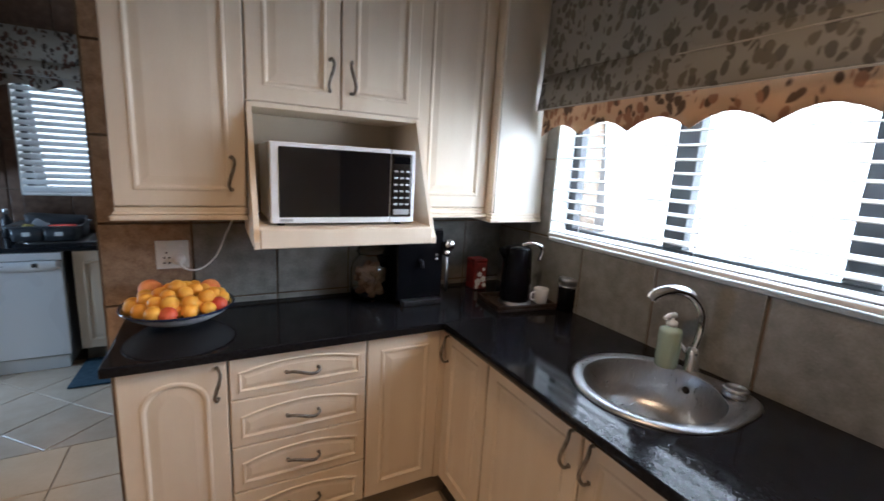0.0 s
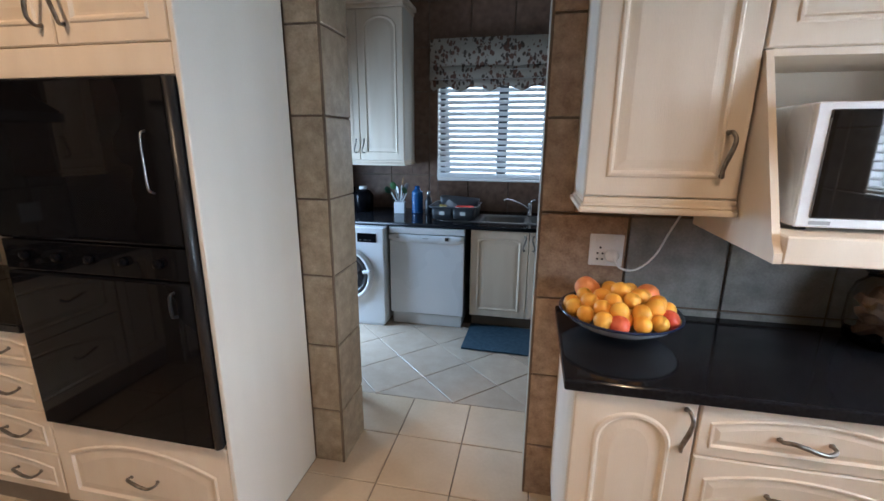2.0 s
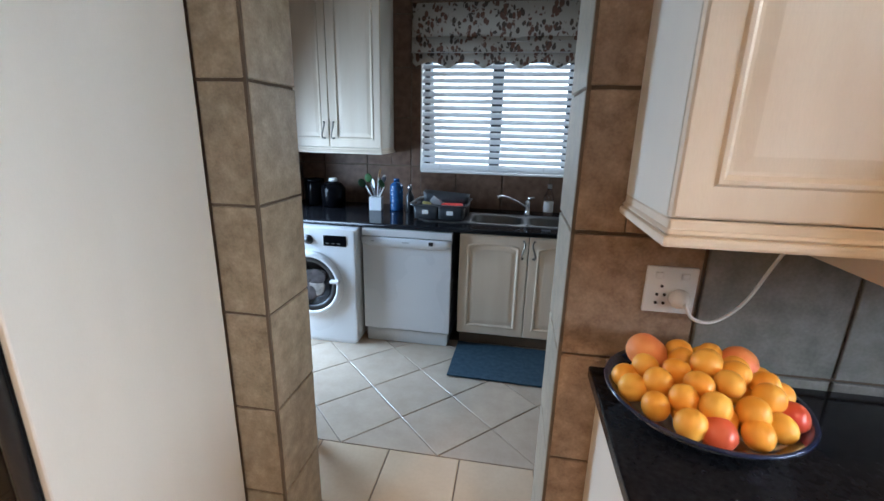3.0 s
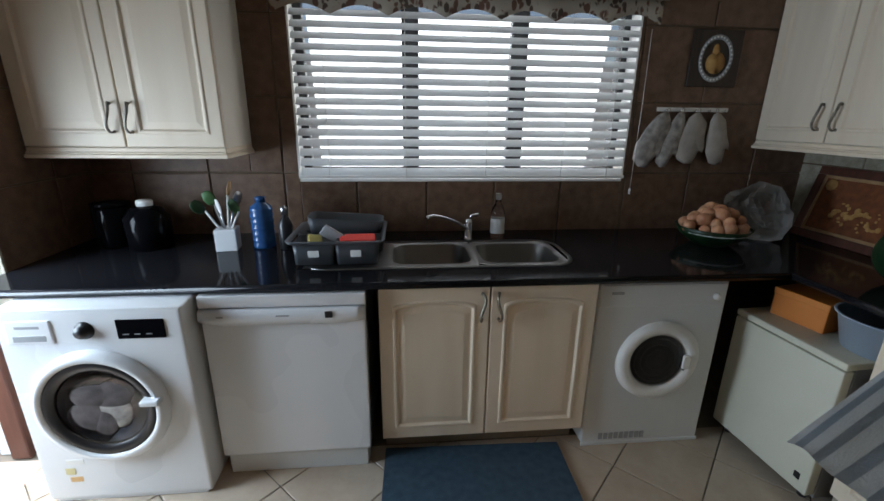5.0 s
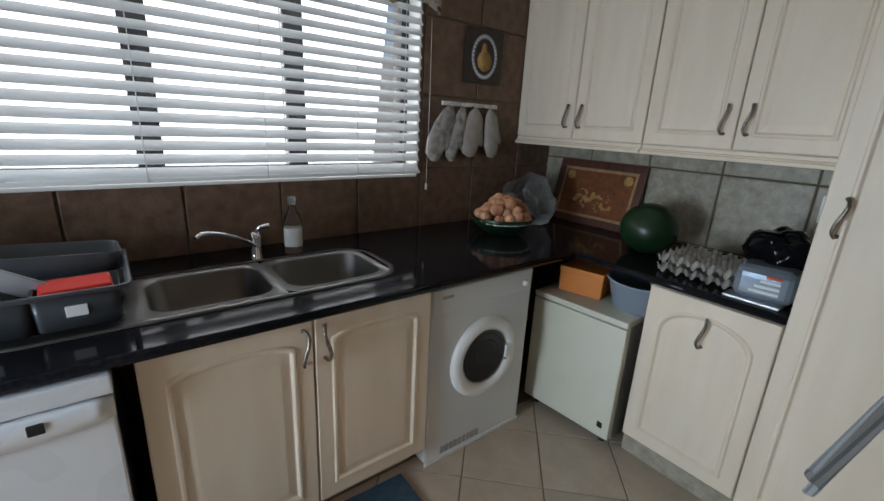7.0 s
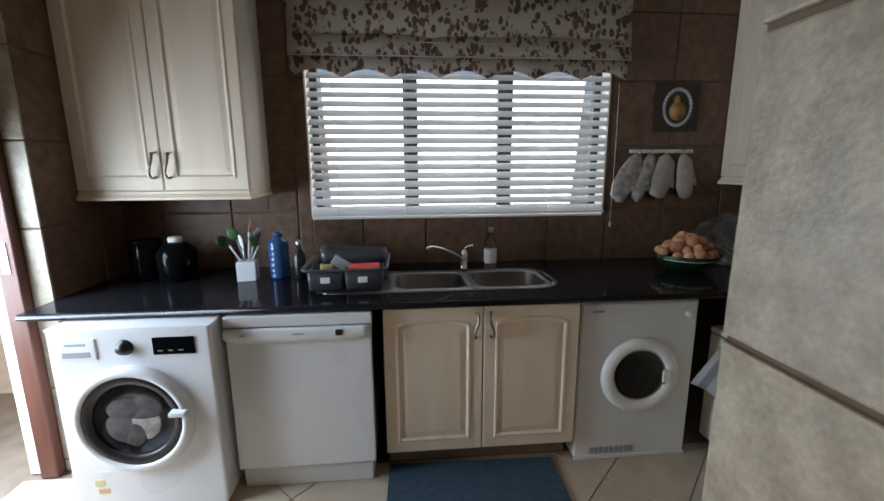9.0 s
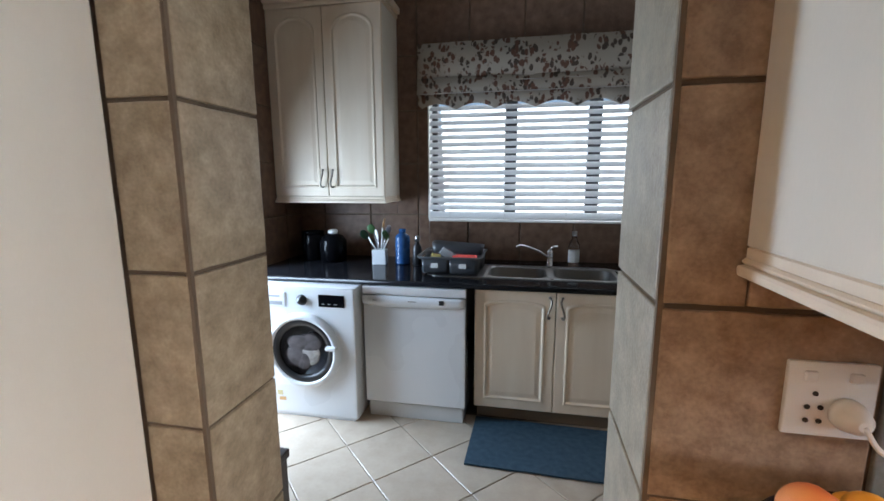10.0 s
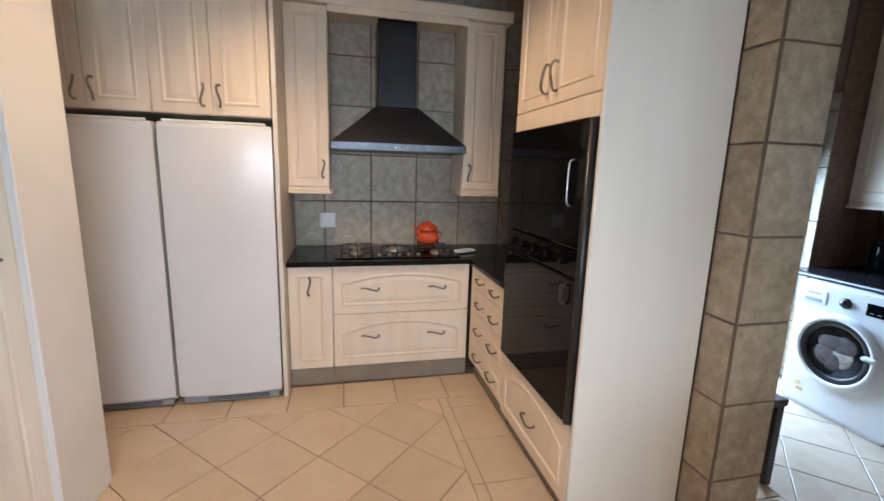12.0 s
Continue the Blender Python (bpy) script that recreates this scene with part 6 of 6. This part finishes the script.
def glove_bm(seed, w, h):
    """A padded mitt outline hanging from its loop, with a thumb."""
    out = [(0.0, 0.0), (0.018, -0.004), (w * 0.42, -h * 0.16), (w * 0.50, -h * 0.45), (w * 0.62, -h * 0.62), (w * 0.60, -h * 0.74), (w * 0.44, -h * 0.70), (w * 0.40, -h * 0.80), (w * 0.30, -h * 0.97),
           (0.0, -h), (-w * 0.34, -h * 0.93), (-w * 0.5, -h * 0.7), (-w * 0.46, -h * 0.4), (-w * 0.3, -h * 0.12), (-0.018, -0.004)]
    ring = [Vector((x, 0, z)) for x, z in out]
    cx_ = sum(ring, Vector()) / len(ring)
    bm = bmesh.new()
    rings = []
    for s_, y in ((0.0, 0.0), (0.55, 0.004), (0.9, 0.010), (1.0, 0.018), (0.9, 0.028), (0.55, 0.034), (0.0, 0.036)):
        rings.append([cx_ + (p - cx_) * max(s_, 0.02) + Vector((0, -0.04 + y + 0.003 * noise.noise(p * 20 + Vector((seed, 0, 0))), 0)) for p in ring])
    return loops(bm, rings, True, True)


for k, (x, w_, h_, mtl, lab, tilt) in enumerate(((0.045, 0.15, 0.34, CLOTHG, "grey printed pot holder hanging from the rail", 24), (0.13, 0.105, 0.33, CLOTHG, "white and grey printed oven glove hanging from the rail", 16),
                                                 (0.225, 0.155, 0.30, CLOTH, "beige quilted oven glove hanging from the rail", 8), (0.335, 0.125, 0.31, CLOTH, "pale quilted oven glove hanging from the rail", -9))):
    g = solid("oven_glove", glove_bm(k, w_, h_ - 0.02), mtl, lab, "oven glove", at(1.135 + x, 4.782, 1.545) @ pose(0, 0, 0, 0, tilt, 0), "oven gloves on the rail")
    part("loop", tube(curve_pts([(0, -0.022, -0.01), (0.008, -0.022, 0.012), (0, -0.022, 0.024), (-0.008, -0.022, 0.012), (0, -0.022, -0.01)], 4), 0.0025, 5), CLOTH, g)

# dark bench behind the doorway pier
b_ = thing("wooden_bench", "dark stained wooden bench against the laundry wall", "bench", pose(-1.36, 2.81, 0))
part("seat", box(-0.40, 0.40, -0.16, 0.16, 0.43, 0.465, 0.006, 2), BENCHWOOD, b_)
for x in (-0.37, 0.37):
    for y in (-0.13, 0.13):
        part("leg", box(x - 0.022, x + 0.022, y - 0.022, y + 0.022, 0, 0.43, 0.003), BENCHWOOD, b_)
part("apron", box(-0.348, 0.348, 0.120, 0.14, 0.36, 0.43, 0.002), BENCHWOOD, b_)
part("apron", box(-0.348, 0.348, -0.14, -0.120, 0.36, 0.43, 0.002), BENCHWOOD, b_)

# striped tea towel hanging from a wall hook
hk = solid("wall_hook", tube(curve_pts([(0.52, 2.63, 1.74), (0.52, 2.67, 1.73), (0.52, 2.69, 1.75)], 4), 0.005, 6), CHROME, "small chrome wall hook behind the doorway", "hook")
bm = bmesh.new()
uvl = bm.loops.layers.uv.new("uv")
A, B, C, D = Vector((0.26, 2.875, 1.07)), Vector((0.62, 2.90, 0.80)), Vector((0.50, 2.66, 1.735)), Vector((0.545, 2.66, 1.735))
NU, NV = 20, 16
grid = []
for i in range(NU + 1):
    row = []
    for k in range(NV + 1):
        a, v = i / NU, k / NV
        p = (A.lerp(B, a)).lerp(C.lerp(D, a), v ** 1.2)
        p = p + Vector((0.006 * math.sin(a * 17 + 3 * v), 0.010 * math.sin(a * 9 + 2 * v) * (1 - 0.4 * v), 0.006 * math.sin(a * 7)))
        row.append((bm.verts.new(p), (a, v)))
    grid.append(row)
for i in range(NU):
    for k in range(NV):
        q = (grid[i][k], grid[i + 1][k], grid[i + 1][k + 1], grid[i][k + 1])
        f = bm.faces.new([x[0] for x in q])
        f.smooth = True
        for lp, x in zip(f.loops, q):
            lp[uvl].uv = x[1]
bmesh.ops.solidify(bm, geom=bm.faces, thickness=0.003)
solid("tea_towel", bm, STRIPE, "pale blue tea towel with darker stripes hanging from a hook", "tea towel")

# ---- tiles ----
MESHES = {}


def slab(name, w, h, t, material, e):
    """A rustic tile with slightly wavering edges; four variants of each size."""
    key = (name, round(w, 3), round(h, 3), material.name, random.randrange(4))
    if key not in MESHES:
        bm = bmesh.new()
        i = min(e, w * 0.3, h * 0.3)
        amp = min(0.0032, 0.05 * min(w, h))
        seed = Vector((random.uniform(0, 50), 0, 0))
        N = 5

        def wob(x, z):
            return amp * noise.noise(Vector((x * 14, z * 14, 0)) + seed) + 0.4 * amp * noise.noise(Vector((x * 45, z * 45, 3)) + seed)

        def outline(inset):
            pts = []
            corners = [(0, 0), (w, 0), (w, h), (0, h)]
            for k, (x0, z0) in enumerate(corners):
                x1, z1 = corners[(k + 1) % 4]
                for j in range(N):
                    f = j / N
                    x, z = x0 + (x1 - x0) * f, z0 + (z1 - z0) * f
                    nx = (1 if x < 1e-5 else -1 if x > w - 1e-5 else 0)
                    nz = (1 if z < 1e-5 else -1 if z > h - 1e-5 else 0)
                    d = inset + abs(wob(x, z))
                    pts.append((x + nx * d, z + nz * d))
            return pts

        rings = [[(x, y, z) for x, z in outline(ins)] for ins, y in ((0, 0), (0, -t + i), (i * 0.4, -t + i * 0.3), (i * 1.3, -t))]
        loops(bm, rings, False, True, smooth=False)
        MESHES[key] = mesh_of(name, bm, material)
    return MESHES[key]


def cut(rects, hole):
    out = []
    for a, b, c, d in rects:
        h0, h1, v0, v1 = hole
        if h1 <= a or h0 >= b or v1 <= c or v0 >= d:
            out.append((a, b, c, d))
            continue
        if h0 > a:
            out.append((a, h0, c, d))
        if h1 < b:
            out.append((h1, b, c, d))
        a2, b2 = max(a, h0), min(b, h1)
        if v0 > c:
            out.append((a2, b2, c, v0))
        if v1 < d:
            out.append((a2, b2, v1, d))
    return out


def tile_face(parent, m, u0, u1, v0, v1, size, uo, vo, material, holes=(), joint=0.008, t=0.008):
    """Square tiles on the plane of m (x along, z up, -y out of the wall)."""
    i0, i1 = math.floor((u0 - uo) / size), math.ceil((u1 - uo) / size)
    j0, j1 = math.floor((v0 - vo) / size), math.ceil((v1 - vo) / size)
    for i in range(i0, i1):
        for j in range(j0, j1):
            r = [(max(u0, uo + i * size + joint / 2), min(u1, uo + (i + 1) * size - joint / 2), max(v0, vo + j * size + joint / 2), min(v1, vo + (j + 1) * size - joint / 2))]
            for h in holes:
                r = cut(r, h)
            for a, b, c, d in r:
                if b - a < 0.012 or d - c < 0.012:
                    continue
                ob = new("tile", slab("tile", b - a, d - c, t, material, 0.003))
                ob.parent = parent
                ob.matrix_basis = m @ pose(a, -random.uniform(0, 0.0008), c)


WE, WW_ = bpy.data.objects["wall_partition_east"], bpy.data.objects["wall_partition_west"]
# right of the joint the window's bluish reflection is painted as greyer tiles
for u0, u1, cover in ((0.1155, 0.431, TILE), (0.431, KITCHEN_X, TILE_G)):
    tile_face(WE, at(0, NY, 0), u0, u1, 0, 2.6, 0.34, 0.107 - 0.016, 0.93 - 0.68, cover, holes=((0.235, 2.04, 0, 0.87), (0.235, 2.04, 1.42, 2.6)))
tile_face(WE, at(DR, 0, 0, WEST), -LY, -NY - 0.001, 0, 2.6, 0.34, -LY - 0.02, 0.25, TILE_B)
tile_face(WW_, at(0, NY, 0), TX1 + 0.002, DL - 0.0005, 0, 2.6, 0.335, -0.745 - 0.335, 0.617 - 0.335, TILE_T)
tile_face(WW_, at(0, NY, 0), -2.968, TX0, 0.88, 2.6, 0.35, -2.968, 0.88, TILE_B)
tile_face(WW_, at(DL, 0, 0, EAST), NY + 0.001, LYW, 0, 2.6, 0.335, NY - 0.02, 0.617 - 0.335, TILE_T)


def corner_joint(parent, x, y, side):
    """A hand-pointed grout line down an outer corner; side is the way the opening lies."""
    rings = []
    for k in range(66):
        z = 2.6 * k / 65
        j = 0.0022 * noise.noise(Vector((x * 9, y * 9, z * 6))) + 0.0010 * noise.noise(Vector((x, y, z * 23)))
        a, b, c, d = x - side * (0.0035 + j), x + side * (0.0066 + 0.3 * j), y - 0.0066 - 0.3 * j, y + 0.0035 - j
        rings.append([(a, c, z), (b, c, z), (b, d, z), (a, d, z)])
    part("corner_joint", loops(bmesh.new(), rings, True, True, smooth=False), GROUT, parent)


corner_joint(WE, DR, NY, -1)
corner_joint(WW_, DL, NY, 1)
WB = bpy.data.objects["wall_laundry_window"]
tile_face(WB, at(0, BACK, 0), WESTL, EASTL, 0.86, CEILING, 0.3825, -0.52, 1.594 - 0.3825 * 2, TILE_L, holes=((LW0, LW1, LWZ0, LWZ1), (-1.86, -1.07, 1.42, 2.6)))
tile_face(bpy.data.objects["wall_laundry_east"], at(EASTL, 0, 0, WEST), -BACK, -LY - 0.52, 0.86, 1.44, 0.3825, -3.692, 1.27 - 0.3825 * 2, TILE_B)
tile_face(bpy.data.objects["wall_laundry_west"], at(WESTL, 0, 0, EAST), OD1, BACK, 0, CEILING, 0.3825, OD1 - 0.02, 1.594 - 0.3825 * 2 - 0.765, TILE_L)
tile_face(bpy.data.objects["wall_laundry_west"], at(WESTL, OD1, 0, SOUTH), -0.083, 0.006, 0, ODZ, 0.3825, -0.34, 1.594 - 0.3825 * 5, TILE_B)
tile_face(bpy.data.objects["wall_kitchen_west"], at(WESTK, 0, 0, EAST), 0.53, NY, 0.86, CEILING, 0.36, 1.115 - 0.36 * 2, 1.235 - 0.36 * 2, TILE_B)
# the window wall's backlit shade comes from the greyed tile colour
tile_face(bpy.data.objects["wall_kitchen_window"], at(KITCHEN_X + 0.008, 0, 0, WEST), -2.343, 0.4, 0.86, CEILING, 0.39, -1.68, 0.88 - 0.03, TILE_G,
          holes=((-KW1, -KW0, KWZ0, KWZ1),))


def clip(poly, axis, lim, sign):
    out = []
    for i, p in enumerate(poly):
        q = poly[(i + 1) % len(poly)]
        a, b = sign * (p[axis] - lim), sign * (q[axis] - lim)
        if a <= 0:
            out.append(p)
        if (a < 0 < b) or (b < 0 < a):
            s_ = a / (a - b)
            out.append((p[0] + (q[0] - p[0]) * s_, p[1] + (q[1] - p[1]) * s_))
    return out


def floor_tile(parent, poly, material, t=0.006):
    n = len(poly)
    cx_, cy_ = sum(p[0] for p in poly) / n, sum(p[1] for p in poly) / n
    loc = [(x - cx_, y - cy_) for x, y in poly]
    key = ("floor", material.name, tuple((round(x, 3), round(y, 3)) for x, y in loc))
    if key not in MESHES:
        bm = bmesh.new()
        loops(bm, [[(x, y, -t) for x, y in loc], [(x, y, -0.002) for x, y in loc], [(x * 0.985, y * 0.985, 0) for x, y in loc]], False, True, smooth=False)
        MESHES[key] = mesh_of("tile", bm, material)
    ob = new("tile", MESHES[key])
    ob.parent = parent
    ob.matrix_basis = pose(cx_, cy_, -random.uniform(0, 0.0006))


def lay(parent, x0, x1, y0, y1, size, ox, oy, diagonal, material, joint=0.005):
    if diagonal:
        h = size / math.sqrt(2)
        for i in range(int((x0 - ox) / h) - 2, int((x1 - ox) / h) + 3):
            for j in range(int((y0 - oy) / h) - 2, int((y1 - oy) / h) + 3):
                if (i + j) % 2 == 0:
                    continue
                cx_, cy_, e = ox + i * h, oy + j * h, h - joint * 0.7
                poly = [(cx_ - e, cy_), (cx_, cy_ - e), (cx_ + e, cy_), (cx_, cy_ + e)]
                for ax, lim, sg in ((0, x0, -1), (0, x1, 1), (1, y0, -1), (1, y1, 1)):
                    poly = clip(poly, ax, lim, sg) if poly else poly
                if len(poly) >= 3:
                    ar = abs(sum(p[0] * q[1] - q[0] * p[1] for p, q in zip(poly, poly[1:] + poly[:1]))) / 2
                    if ar > 0.002:
                        floor_tile(parent, poly, material)
    else:
        for i in range(math.floor((x0 - ox) / size), math.ceil((x1 - ox) / size)):
            for j in range(math.floor((y0 - oy) / size), math.ceil((y1 - oy) / size)):
                a, b = max(x0, ox + i * size + joint / 2), min(x1, ox + (i + 1) * size - joint / 2)
                c, d_ = max(y0, oy + j * size + joint / 2), min(y1, oy + (j + 1) * size - joint / 2)
                if b - a > 0.02 and d_ - c > 0.02:
                    floor_tile(parent, [(a, c), (b, c), (b, d_), (a, d_)], material)


FL = bpy.data.objects["floor"]
lay(FL, -2.05, 1.45, -1.2, 1.492, 0.3465, -1.595, 1.247, True, FLOOR)
lay(FL, -2.36, -2.054, -1.2, 2.0, 0.345, -2.40, 0.54, False, FLOOR)
lay(FL, -2.05, 1.45, 1.496, 2.932, 0.345, -0.553, 2.245 - 0.69, False, FLOOR)
lay(FL, WESTL, 1.6, 2.936, 4.12, 0.3465, -0.315, 2.935, True, FLOOR_L)
GR = bpy.data.objects["ground"]
for i in range(-9, 6):
    for j in range(12):
        a = WESTL - 0.30 - j * 0.205
        floor_tile(GR, [(a - 0.2, 3.0 + i * 0.105), (a, 3.0 + i * 0.105), (a, 3.1 + i * 0.105), (a - 0.2, 3.1 + i * 0.105)], PAVER)
for ob in GR.children:
    ob.location.z = -0.122
